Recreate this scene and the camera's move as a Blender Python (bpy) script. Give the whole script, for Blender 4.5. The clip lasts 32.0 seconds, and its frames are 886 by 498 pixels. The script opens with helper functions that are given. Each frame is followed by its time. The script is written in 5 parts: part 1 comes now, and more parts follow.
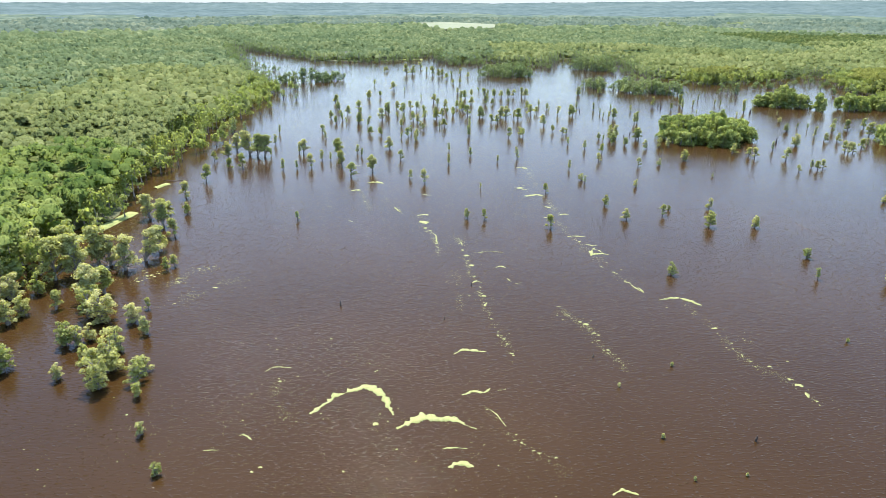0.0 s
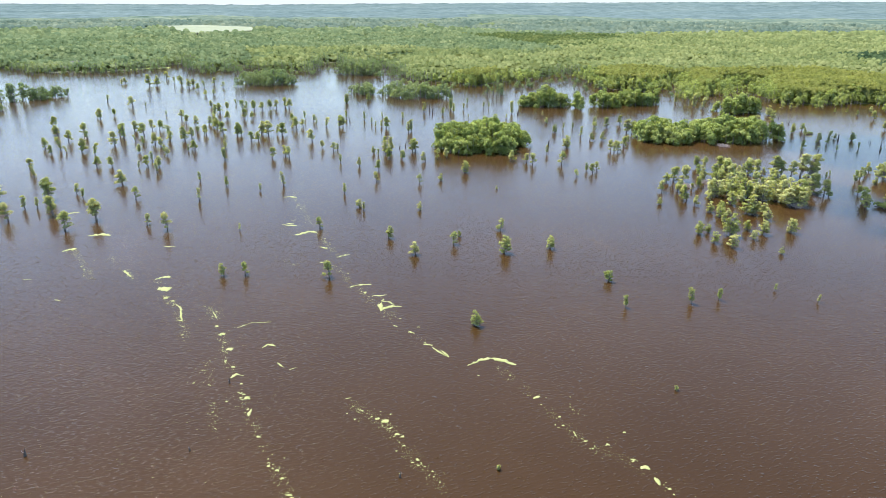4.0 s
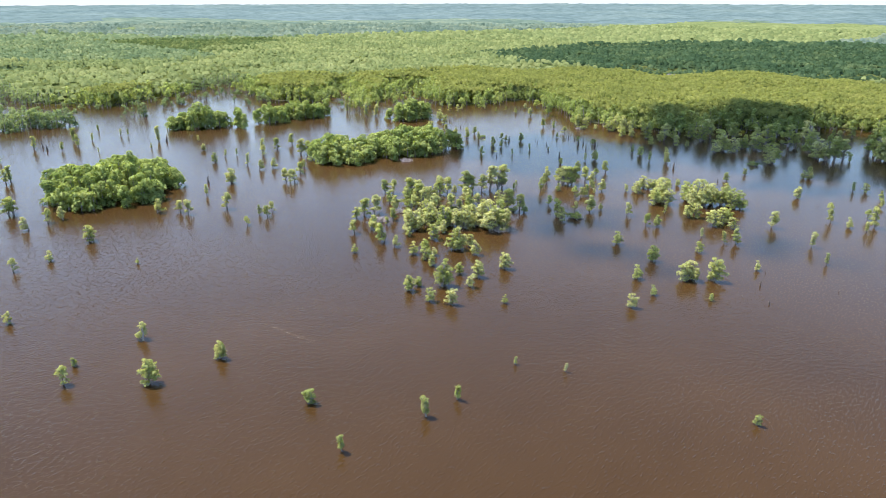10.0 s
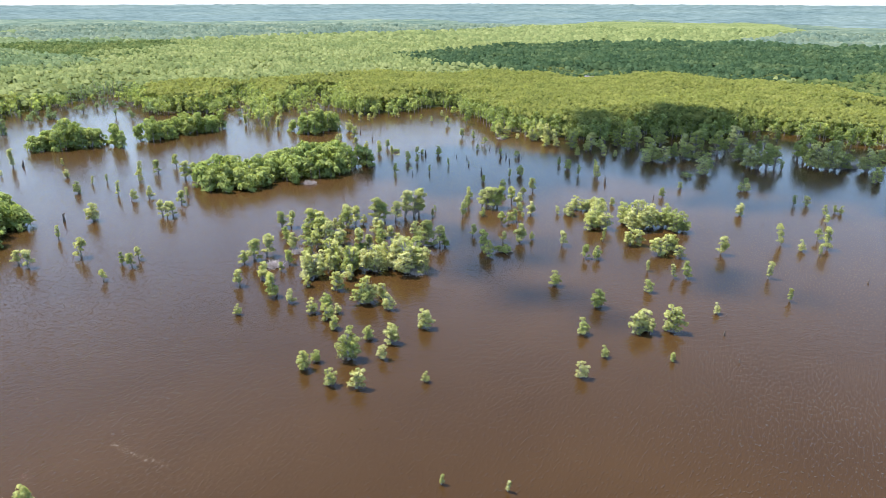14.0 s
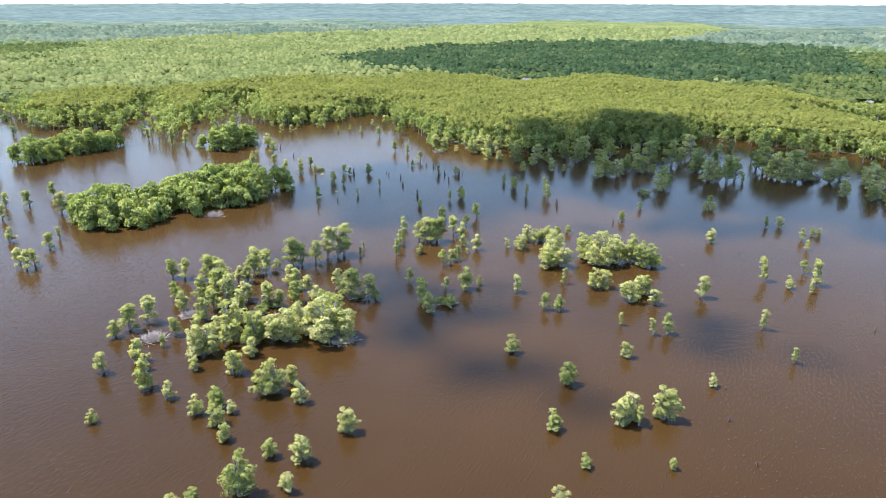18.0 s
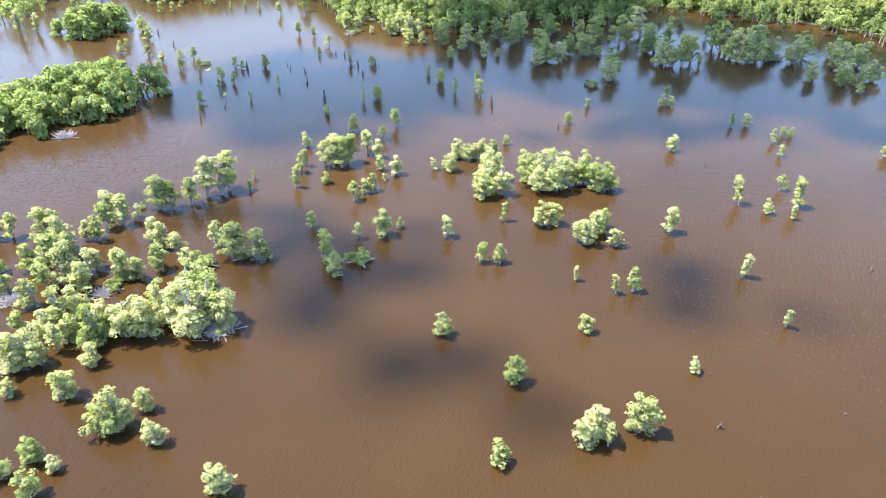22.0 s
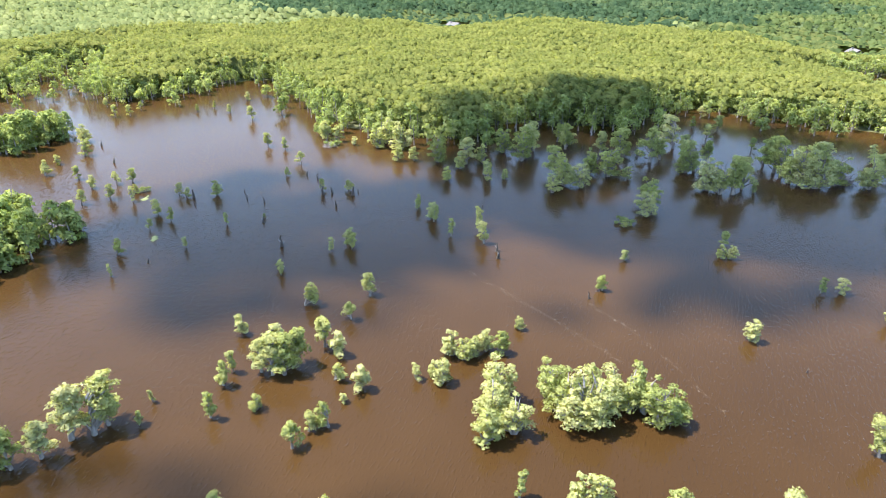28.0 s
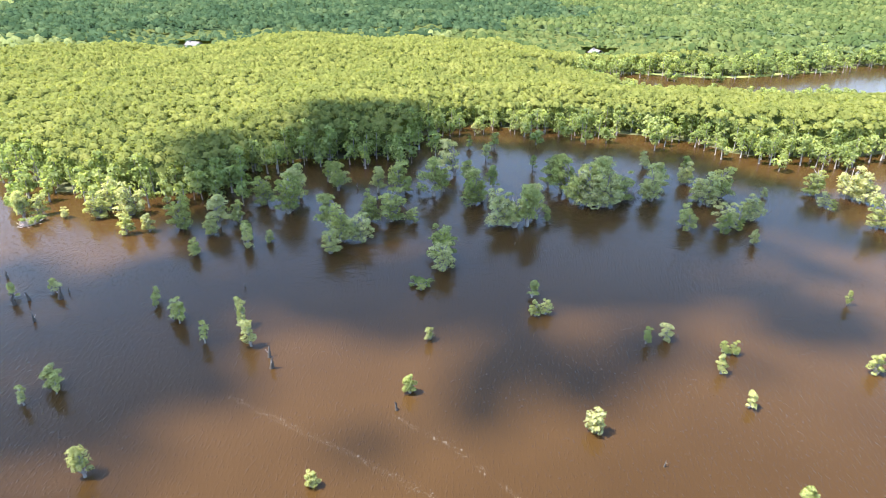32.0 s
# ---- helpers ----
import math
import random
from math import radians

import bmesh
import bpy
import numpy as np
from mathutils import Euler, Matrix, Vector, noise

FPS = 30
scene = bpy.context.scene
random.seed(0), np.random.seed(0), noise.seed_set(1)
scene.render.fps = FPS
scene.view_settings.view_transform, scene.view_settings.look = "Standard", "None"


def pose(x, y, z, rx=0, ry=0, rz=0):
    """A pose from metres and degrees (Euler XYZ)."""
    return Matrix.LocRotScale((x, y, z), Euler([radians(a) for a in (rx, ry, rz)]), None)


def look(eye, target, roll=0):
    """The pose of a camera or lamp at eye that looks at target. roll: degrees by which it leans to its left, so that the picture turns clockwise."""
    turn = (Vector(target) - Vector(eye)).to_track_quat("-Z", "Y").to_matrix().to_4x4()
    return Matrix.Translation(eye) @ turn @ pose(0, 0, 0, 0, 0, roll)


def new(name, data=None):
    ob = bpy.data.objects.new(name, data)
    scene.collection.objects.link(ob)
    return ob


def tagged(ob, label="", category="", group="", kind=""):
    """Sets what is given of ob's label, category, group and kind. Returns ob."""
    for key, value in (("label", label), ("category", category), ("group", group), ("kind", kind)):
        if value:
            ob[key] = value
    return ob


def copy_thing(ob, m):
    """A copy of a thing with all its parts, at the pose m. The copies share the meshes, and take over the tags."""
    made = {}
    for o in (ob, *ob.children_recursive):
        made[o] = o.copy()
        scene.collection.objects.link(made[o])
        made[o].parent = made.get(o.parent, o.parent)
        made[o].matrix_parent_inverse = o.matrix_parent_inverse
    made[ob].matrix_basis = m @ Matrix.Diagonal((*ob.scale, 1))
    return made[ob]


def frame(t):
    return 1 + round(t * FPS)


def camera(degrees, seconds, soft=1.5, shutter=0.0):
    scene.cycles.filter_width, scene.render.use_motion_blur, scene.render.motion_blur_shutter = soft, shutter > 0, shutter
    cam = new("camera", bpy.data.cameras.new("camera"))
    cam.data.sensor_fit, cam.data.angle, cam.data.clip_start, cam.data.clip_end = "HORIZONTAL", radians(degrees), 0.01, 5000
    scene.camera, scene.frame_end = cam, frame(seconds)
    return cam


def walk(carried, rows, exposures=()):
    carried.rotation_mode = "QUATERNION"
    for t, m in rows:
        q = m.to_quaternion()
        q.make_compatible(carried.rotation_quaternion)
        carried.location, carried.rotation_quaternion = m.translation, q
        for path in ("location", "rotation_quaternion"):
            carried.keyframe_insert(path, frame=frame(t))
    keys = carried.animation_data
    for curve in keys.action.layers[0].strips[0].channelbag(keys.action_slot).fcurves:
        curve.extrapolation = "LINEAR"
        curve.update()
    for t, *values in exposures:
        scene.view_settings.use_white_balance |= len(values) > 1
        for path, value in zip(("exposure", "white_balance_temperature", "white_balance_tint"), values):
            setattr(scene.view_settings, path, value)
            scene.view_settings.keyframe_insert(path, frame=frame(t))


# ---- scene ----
cam = camera(67.52, 32.0, soft=0.5)
# seconds, place of the eye, yaw, pitch, roll
ROWS = [
    (0.0, 0.00, 0.00, 85.00, 0.76, -20.76, -0.24),
    (0.5, 0.50, 6.04, 84.99, -1.60, -20.74, -0.25),
    (1.0, 1.15, 12.08, 84.90, -4.15, -20.72, -0.28),
    (1.5, 2.07, 18.20, 84.89, -6.58, -20.71, -0.35),
    (2.0, 3.44, 24.28, 84.77, -8.99, -20.67, -0.37),
    (2.5, 4.86, 30.44, 84.73, -11.41, -20.64, -0.41),
    (3.0, 6.77, 36.59, 84.49, -13.80, -20.58, -0.40),
    (3.5, 8.68, 42.22, 84.73, -16.20, -20.58, -0.42),
    (4.0, 11.02, 48.11, 84.65, -18.50, -20.53, -0.43),
    (4.5, 13.54, 53.80, 84.70, -20.73, -20.51, -0.47),
    (6.5, 25.74, 75.79, 84.70, -28.21, -20.43, -0.41),
    (7.0, 29.03, 80.88, 84.60, -30.45, -20.38, -0.42),
    (7.5, 32.51, 85.85, 84.62, -33.01, -20.35, -0.44),
    (8.0, 36.41, 90.55, 84.75, -35.66, -20.33, -0.39),
    (8.5, 40.23, 95.06, 84.74, -38.32, -20.27, -0.41),
    (9.0, 44.25, 99.50, 84.68, -41.00, -20.24, -0.43),
    (9.5, 48.68, 103.74, 84.67, -43.65, -20.21, -0.39),
    (10.0, 52.78, 107.57, 84.81, -46.05, -20.18, -0.42),
    (10.5, 57.29, 111.28, 84.73, -48.27, -20.16, -0.37),
    (11.0, 61.72, 114.83, 84.76, -49.51, -20.16, -0.35),
    (11.5, 66.24, 118.24, 84.79, -50.11, -20.15, -0.33),
    (12.0, 70.79, 121.68, 84.82, -50.83, -20.14, -0.34),
    (12.5, 75.45, 125.01, 84.85, -51.56, -20.16, -0.37),
    (13.0, 80.04, 128.22, 84.88, -52.03, -20.16, -0.38),
    (13.5, 84.63, 131.35, 84.91, -52.49, -20.14, -0.40),
    (14.0, 89.33, 134.57, 84.98, -53.09, -20.11, -0.39),
    (14.5, 94.04, 137.70, 85.02, -53.49, -20.10, -0.40),
    (16.5, 113.69, 150.51, 84.92, -53.57, -20.16, -0.41),
    (17.0, 118.74, 153.80, 84.92, -53.89, -20.14, -0.41),
    (17.5, 123.98, 156.97, 84.92, -56.06, -20.13, -0.40),
    (18.0, 129.30, 160.03, 84.88, -58.60, -20.11, -0.39),
    (18.5, 134.65, 162.71, 84.92, -61.00, -20.10, -0.39),
    (19.0, 140.12, 165.39, 84.92, -63.08, -20.11, -0.42),
    (19.5, 145.55, 167.64, 84.93, -63.89, -20.10, -0.45),
    (20.0, 150.98, 170.05, 84.74, -64.34, -21.48, -0.52),
    (20.5, 156.56, 172.38, 84.97, -64.61, -28.00, -0.51),
    (21.0, 162.30, 174.83, 85.21, -64.81, -31.40, -0.52),
    (21.5, 167.88, 177.09, 85.25, -64.85, -31.40, -0.49),
    (22.0, 173.46, 179.34, 85.26, -64.83, -31.38, -0.44),
    (22.5, 179.01, 181.56, 85.30, -64.78, -31.36, -0.44),
    (23.0, 184.55, 183.78, 85.30, -64.77, -31.35, -0.41),
    (23.5, 190.17, 186.15, 85.46, -64.74, -30.07, -0.42),
    (24.0, 195.72, 188.33, 85.35, -64.71, -27.35, -0.38),
    (24.5, 201.23, 190.59, 85.28, -64.66, -27.01, -0.39),
    (25.0, 206.73, 192.80, 85.32, -64.61, -26.77, -0.40),
    (25.5, 212.16, 195.06, 85.40, -64.55, -26.54, -0.41),
    (27.5, 233.96, 204.24, 85.91, -64.50, -25.75, -0.37),
    (28.0, 239.46, 206.46, 85.96, -64.51, -25.54, -0.40),
    (28.5, 244.97, 208.64, 86.04, -66.06, -25.31, -0.38),
    (29.0, 250.51, 210.59, 85.97, -68.53, -25.11, -0.36),
    (29.5, 256.17, 212.31, 85.97, -71.06, -25.00, -0.35),
    (30.0, 261.91, 213.76, 85.94, -73.81, -24.96, -0.29),
    (30.5, 267.61, 215.02, 85.99, -76.69, -24.95, -0.28),
    (31.0, 273.42, 215.94, 86.00, -79.42, -24.94, -0.26),
    (31.5, 279.27, 216.55, 86.05, -82.03, -24.91, -0.24),
    (32.0, 285.08, 216.93, 86.14, -84.50, -24.89, -0.23),
]
walk(cam, [(t, pose(x, y, z, 90 + pitch, roll, yaw)) for t, x, y, z, yaw, pitch, roll in ROWS],
     exposures=[(0, 1.43, 6450, 10), (9, 1.5, 6450, 10), (19, 1.6, 6400, 10), (20, 1.64, 6350, 10), (21.3, 2.28, 6000, 10), (23.5, 2.16, 6000, 10), (25, 2.02, 6400, 10), (28, 2.05, 6500, 10), (30, 2.13, 6550, 10), (32, 2.28, 6550, 10)])

# ---- light ----
SUN_HEIGHT, SUN_TURN = radians(63), radians(-15)       # above the horizon; from +y towards +x
sun_way = Vector((math.sin(SUN_TURN) * math.cos(SUN_HEIGHT), math.cos(SUN_TURN) * math.cos(SUN_HEIGHT), math.sin(SUN_HEIGHT)))
world = bpy.data.worlds.new("sky")
scene.world = world
world.use_nodes = True
sky = world.node_tree.nodes.new("ShaderNodeTexSky")
sky.sky_type, sky.sun_disc = "NISHITA", False
sky.sun_elevation, sky.sun_rotation = SUN_HEIGHT, SUN_TURN
sky.air_density, sky.dust_density, sky.ozone_density = 1.0, 0.7, 3.0
back = world.node_tree.nodes["Background"]
back.inputs["Strength"].default_value = 0.15
world.node_tree.links.new(sky.outputs[0], back.inputs[0])
sun = new("sun", bpy.data.lights.new("sun", "SUN"))
sun.data.energy, sun.data.angle, sun.data.color = 3.8, radians(0.53), (1.0, 0.94, 0.845)
sun.matrix_world = look(sun_way * 3000, (0, 0, 0))

# ---- materials ----


def nodes_of(name):
    m = bpy.data.materials.new(name)
    m.use_nodes = True
    t = m.node_tree
    t.nodes.clear()
    out = t.nodes.new("ShaderNodeOutputMaterial")

    def add(kind, **ins):
        n = t.nodes.new(kind)
        for key, value in ins.items():
            key = key.replace("_", " ")
            if hasattr(value, "is_output"):
                t.links.new(value, n.inputs[key])
            else:
                n.inputs[key].default_value = value
        return n
    return m, t, out, add


def noise_at(t, add, scale, detail=3.0, rough=0.55, stretch=None):
    g = add("ShaderNodeNewGeometry")
    v = g.outputs["Position"]
    if stretch:
        mp = add("ShaderNodeMapping")
        mp.inputs["Scale"].default_value = stretch[:3]
        mp.inputs["Rotation"].default_value = (0, 0, stretch[3])
        t.links.new(v, mp.inputs["Vector"])
        v = mp.outputs[0]
    n = add("ShaderNodeTexNoise", Scale=scale, Detail=detail, Roughness=rough)
    t.links.new(v, n.inputs["Vector"])
    return n.outputs["Fac"]


def ramp(t, fac, *stops):
    r = t.nodes.new("ShaderNodeValToRGB")
    r.color_ramp.elements[0].position, r.color_ramp.elements[0].color = stops[0][0], (*stops[0][1], 1)
    r.color_ramp.elements[1].position, r.color_ramp.elements[1].color = stops[-1][0], (*stops[-1][1], 1)
    for at, col in stops[1:-1]:
        e = r.color_ramp.elements.new(at)
        e.color = (*col, 1)
    t.links.new(fac, r.inputs[0])
    return r.outputs[0]


def mixed(t, kind, fac, a, b):
    n = t.nodes.new("ShaderNodeMix")
    n.data_type, n.blend_type = "RGBA", kind
    if hasattr(fac, "is_output"):
        t.links.new(fac, n.inputs[0])
    else:
        n.inputs[0].default_value = fac
    for s, v in ((n.inputs[6], a), (n.inputs[7], b)):
        if hasattr(v, "is_output"):
            t.links.new(v, s)
        else:
            s.default_value = (*v, 1)
    return n.outputs[2]


def leaf_material(name, dark, mid, light, patch=0.05, fine=0.35, through_light=0.45, single=False, vary=0.7, leafy=0.0, glow=(1.3, 1.32, 0.62)):
    """Foliage: stands of trees differ, tufts differ, and light comes through the leaves."""
    m, t, out, add = nodes_of(name)
    big = noise_at(t, add, patch, 2)
    small = noise_at(t, add, fine, 2)
    col = ramp(t, big, (0.3, dark), (0.5, mid), (0.7, light))
    if single:
        one = add("ShaderNodeObjectInfo").outputs["Random"]
        col = ramp(t, one, (0.0, dark), (0.45, mid), (1.0, light))
    col = mixed(t, "MULTIPLY", 0.8, col, ramp(t, small, (0.3, (0.62, 0.66, 0.6)), (0.7, (1.25, 1.2, 1.15))))
    isle = add("ShaderNodeNewGeometry").outputs["Random Per Island"]
    col = mixed(t, "MULTIPLY", vary, col, ramp(t, isle, (0.0, (0.65, 0.7, 0.62)), (1.0, (1.3, 1.25, 1.2))))
    d = add("ShaderNodeBsdfDiffuse", Color=col)
    tr = add("ShaderNodeBsdfTranslucent", Color=mixed(t, "MULTIPLY", 1.0, col, glow))
    if leafy:
        bm = add("ShaderNodeBump", Strength=1.0, Distance=0.35 / leafy, Height=noise_at(t, add, leafy, 4, 0.65))
        for sh in (d, tr):
            t.links.new(bm.outputs[0], sh.inputs["Normal"])
    mx = add("ShaderNodeMixShader", Fac=through_light)
    t.links.new(d.outputs[0], mx.inputs[1])
    t.links.new(tr.outputs[0], mx.inputs[2])
    t.links.new(mx.outputs[0], out.inputs[0])
    return m


def plain(name, stops, scale, rough=0.9, bump=0.0, bump_scale=None, stretch=None):
    m, t, out, add = nodes_of(name)
    col = ramp(t, noise_at(t, add, scale, 5, 0.6, stretch), *stops)
    fine = noise_at(t, add, scale * 7, 3)
    col = mixed(t, "MULTIPLY", 0.5, col, ramp(t, fine, (0.3, (0.65, 0.65, 0.65)), (0.7, (1.2, 1.2, 1.2))))
    p = add("ShaderNodeBsdfPrincipled", Base_Color=col, Roughness=rough)
    if bump:
        b = add("ShaderNodeBump", Strength=1.0, Distance=bump, Height=noise_at(t, add, bump_scale or scale * 3, 4))
        t.links.new(b.outputs[0], p.inputs["Normal"])
    t.links.new(p.outputs[0], out.inputs[0])
    return m


def water_material():
    """Tea-brown, silty lake water under wind ripples."""
    m, t, out, add = nodes_of("brown lake water")
    silt = noise_at(t, add, 0.012, 4, 0.6)
    col = ramp(t, silt, (0.25, (0.0285, 0.0148, 0.0049)), (0.5, (0.0350, 0.0184, 0.0062)), (0.75, (0.0425, 0.0226, 0.0078)))
    east = add("ShaderNodeSeparateXYZ", Vector=add("ShaderNodeNewGeometry").outputs["Position"]).outputs[0]
    east_tone = add("ShaderNodeMapRange", Value=east, From_Min=120.0, From_Max=420.0)
    col = mixed(t, "MULTIPLY", 1.0, col, ramp(t, east_tone.outputs[0], (0.0, (1.0, 1.0, 1.0)), (1.0, (1.22, 1.22, 1.25))))      # paler towards the east
    p = add("ShaderNodeBsdfPrincipled", Base_Color=col, IOR=1.2)
    waves = noise_at(t, add, 1.2, 1.6, 0.5, (0.5, 1.5, 1, radians(-24)))
    swell = noise_at(t, add, 0.2, 1.0, 0.5, (0.6, 1.3, 1, radians(30)))
    chop = add("ShaderNodeMapRange", Value=noise_at(t, add, 1.5, 1.0, 0.5, (0.55, 1.3, 1, radians(-10))), From_Min=0.57, From_Max=0.82, To_Min=0.0, To_Max=1.0)
    calm = noise_at(t, add, 0.01, 2)

    def more(a, k, c):
        w = add("ShaderNodeMath")
        w.operation = "MULTIPLY_ADD"
        t.links.new(a, w.inputs[0])
        w.inputs[1].default_value = k
        t.links.new(c, w.inputs[2])
        return w.outputs[0]
    b = add("ShaderNodeBump", Distance=0.085, Height=more(chop.outputs[0], 1.2, more(swell, 0.3, waves)))
    gloss = add("ShaderNodeMapRange", Value=chop.outputs[0], To_Min=0.03, To_Max=0.17)
    t.links.new(gloss.outputs[0], p.inputs["Roughness"])
    mr = add("ShaderNodeMapRange", Value=calm, From_Min=0.3, From_Max=0.7, To_Min=0.7, To_Max=1.0)
    t.links.new(mr.outputs[0], b.inputs["Strength"])
    t.links.new(b.outputs[0], p.inputs["Normal"])
    t.links.new(p.outputs[0], out.inputs[0])
    return m


M_WATER = water_material()
M_GROUND = plain("swamp soil and litter", ((0.3, (0.05, 0.04, 0.022)), (0.5, (0.07, 0.075, 0.03)), (0.7, (0.10, 0.11, 0.045))), 0.06, bump=0.3)
M_GRASS = plain("bank grass", ((0.3, (0.16, 0.19, 0.05)), (0.55, (0.24, 0.27, 0.08)), (0.75, (0.31, 0.31, 0.12))), 0.25, bump=0.1)
M_FIELD = plain("mown hay field", ((0.3, (0.140, 0.170, 0.085)), (0.7, (0.185, 0.200, 0.112))), 0.01)
M_BARK = plain("grey cypress bark", ((0.3, (0.16, 0.13, 0.11)), (0.5, (0.27, 0.24, 0.21)), (0.75, (0.40, 0.37, 0.34))), 1.2, bump=0.05, stretch=(1, 1, 0.25, 0))
M_DEAD = plain("bleached dead wood", ((0.3, (0.26, 0.21, 0.19)), (0.7, (0.50, 0.45, 0.43))), 1.5, bump=0.04)
M_WET = plain("dark wet snag wood", ((0.3, (0.035, 0.028, 0.022)), (0.7, (0.10, 0.08, 0.065))), 1.5, bump=0.05)
M_MAT = plain("duckweed mat", ((0.3, (0.200, 0.222, 0.065)), (0.5, (0.250, 0.268, 0.092)), (0.75, (0.300, 0.310, 0.130))), 0.5, bump=0.03, bump_scale=3)
M_FOAM = plain("thin scum", ((0.3, (0.07, 0.05, 0.03)), (0.7, (0.12, 0.09, 0.06))), 1.0)
M_CLOUD = plain("cloud", ((0.3, (0.85, 0.85, 0.86)), (0.7, (0.93, 0.93, 0.93))), 0.01)
M_LONE = leaf_material("lone cypress foliage", (0.300, 0.345, 0.142), (0.420, 0.440, 0.210), (0.500, 0.503, 0.300), fine=0.6, glow=(1.4, 1.38, 0.6), through_light=0.48, single=True, vary=0.5)
M_EDGE = leaf_material("lakeside cypress foliage", (0.227, 0.280, 0.126), (0.294, 0.345, 0.155), (0.371, 0.410, 0.199), patch=0.035, through_light=0.56)
M_SWAMP = leaf_material("cypress canopy", (0.174, 0.202, 0.068), (0.213, 0.236, 0.078), (0.252, 0.268, 0.093), patch=0.05, fine=0.3, through_light=0.5, leafy=0.7, vary=0.32)
# cypress canopy colour made less yellow, bluer, to carry some haze
M_SHORE_HAZE = leaf_material("far cypress canopy with haze tint", (0.143, 0.182, 0.082), (0.176, 0.212, 0.093), (0.210, 0.240, 0.110), patch=0.012, fine=0.1, through_light=0.3, vary=0.6, leafy=0.5)
M_ISLE = leaf_material("island cypress foliage", (0.215, 0.275, 0.100), (0.285, 0.340, 0.130), (0.350, 0.390, 0.165), patch=0.08, fine=0.3, through_light=0.42)
M_BANK = leaf_material("broadleaf canopy", (0.098, 0.160, 0.053), (0.186, 0.250, 0.080), (0.305, 0.358, 0.130), patch=0.05, fine=0.25, leafy=0.7, vary=0.6)
# green lightened and blued a little to imitate haze over the woods
M_WOOD_HAZE = leaf_material("mixed woodland", (0.100, 0.148, 0.087), (0.138, 0.185, 0.102), (0.185, 0.225, 0.120), patch=0.02, fine=0.1, through_light=0.3, leafy=0.5)
M_MIXED = leaf_material("river wood", (0.062, 0.097, 0.041), (0.090, 0.124, 0.050), (0.135, 0.161, 0.063), patch=0.03, fine=0.12, through_light=0.3, leafy=0.5)
M_PINE = leaf_material("pine canopy", (0.034, 0.064, 0.038), (0.050, 0.086, 0.048), (0.084, 0.120, 0.060), patch=0.03, fine=0.12, through_light=0.3, leafy=0.4)
# darker than the crowns: shade of the gaps is put into this colour
M_UNDER_SHADE = leaf_material("lower leaves", (0.11, 0.14, 0.055), (0.14, 0.17, 0.065), (0.17, 0.19, 0.075), fine=0.3, leafy=0.5)
# air haze is painted into this pale blue base colour
M_FAR_HAZE = leaf_material("distant woodland with painted haze", (0.090, 0.130, 0.140), (0.108, 0.150, 0.158), (0.130, 0.172, 0.174), patch=0.003, fine=0.02, through_light=0.1, vary=0.2)
# cypress leaves greyed and blued: haze put into the colour of far trees
M_STAND_HAZE = leaf_material("far cypress foliage with haze tint", (0.150, 0.205, 0.125), (0.200, 0.255, 0.150), (0.260, 0.310, 0.180), patch=0.02, through_light=0.45)
# leaf colour shifted to blue-green in place of haze over distance
M_BLUE_HAZE = leaf_material("far woodland with painted haze", (0.078, 0.120, 0.105), (0.118, 0.160, 0.130), (0.170, 0.206, 0.150), patch=0.008, fine=0.03, through_light=0.2, vary=0.4, leafy=0.2)
M_WALL = plain("painted boards", ((0.3, (0.55, 0.53, 0.50)), (0.7, (0.72, 0.70, 0.66))), 0.6)
M_ROOF = plain("shingle roof", ((0.3, (0.10, 0.095, 0.095)), (0.7, (0.17, 0.16, 0.155))), 0.8, bump=0.05)
M_GLASS = plain("dark window glass", ((0.3, (0.02, 0.025, 0.03)), (0.7, (0.04, 0.045, 0.05))), 0.8, rough=0.08)

# ---- plan ----
# the lake's shore, going round; the river behind the wooded spit; wooded islands as (x, y, half width, half depth, turn)
LAKE = np.array([(-126, -241), (-126, 72), (-126, 169), (-135, 222), (-132, 262), (-138, 305), (-146, 327), (-157, 387), (-158, 440), (-162, 508), (-166, 560), (-172, 620), (-190, 690), (-225, 752), (-255, 840), (-296, 950), (-368, 1137), (-390, 1240), (-285, 1082), (-215, 1004), (-165, 965), (-106, 967), (-56, 999), (-37, 1035), (-24, 1076), (-17, 944), (25, 948), (36, 1020), (70, 960), (117, 900), (140, 960), (165, 1021), (182, 1026), (190, 935), (207, 885), (222, 995), (249, 992), (228, 880)]
                + [(222, 830), (232, 770), (261, 740), (275, 715), (312, 728), (367, 767), (425, 800), (432, 764), (400, 690), (395, 655), (417, 610), (470, 655), (515, 690), (470, 620), (415, 548), (450, 576), (530, 630), (577, 643), (547, 610), (500, 560), (492, 524), (516, 504), (560, 506), (566, 472), (526, 424), (496, 390), (500, 344), (507, 321), (537, 311), (549, 284), (558, 263), (592, 247), (610, 229), (604, 208), (608, 185), (611, 159), (604, 134), (587, 113), (577, 92), (580, 68), (586, 36), (592, -121), (362, -314), (0, -338)])
RIVER = np.array([(797, 160), (780, 135), (782, 123), (774, 97), (770, 75), (778, 42), (795, 13), (806, -23), (835, -58), (857, -109), (700, -95), (697, 0), (692, 72), (704, 140)])
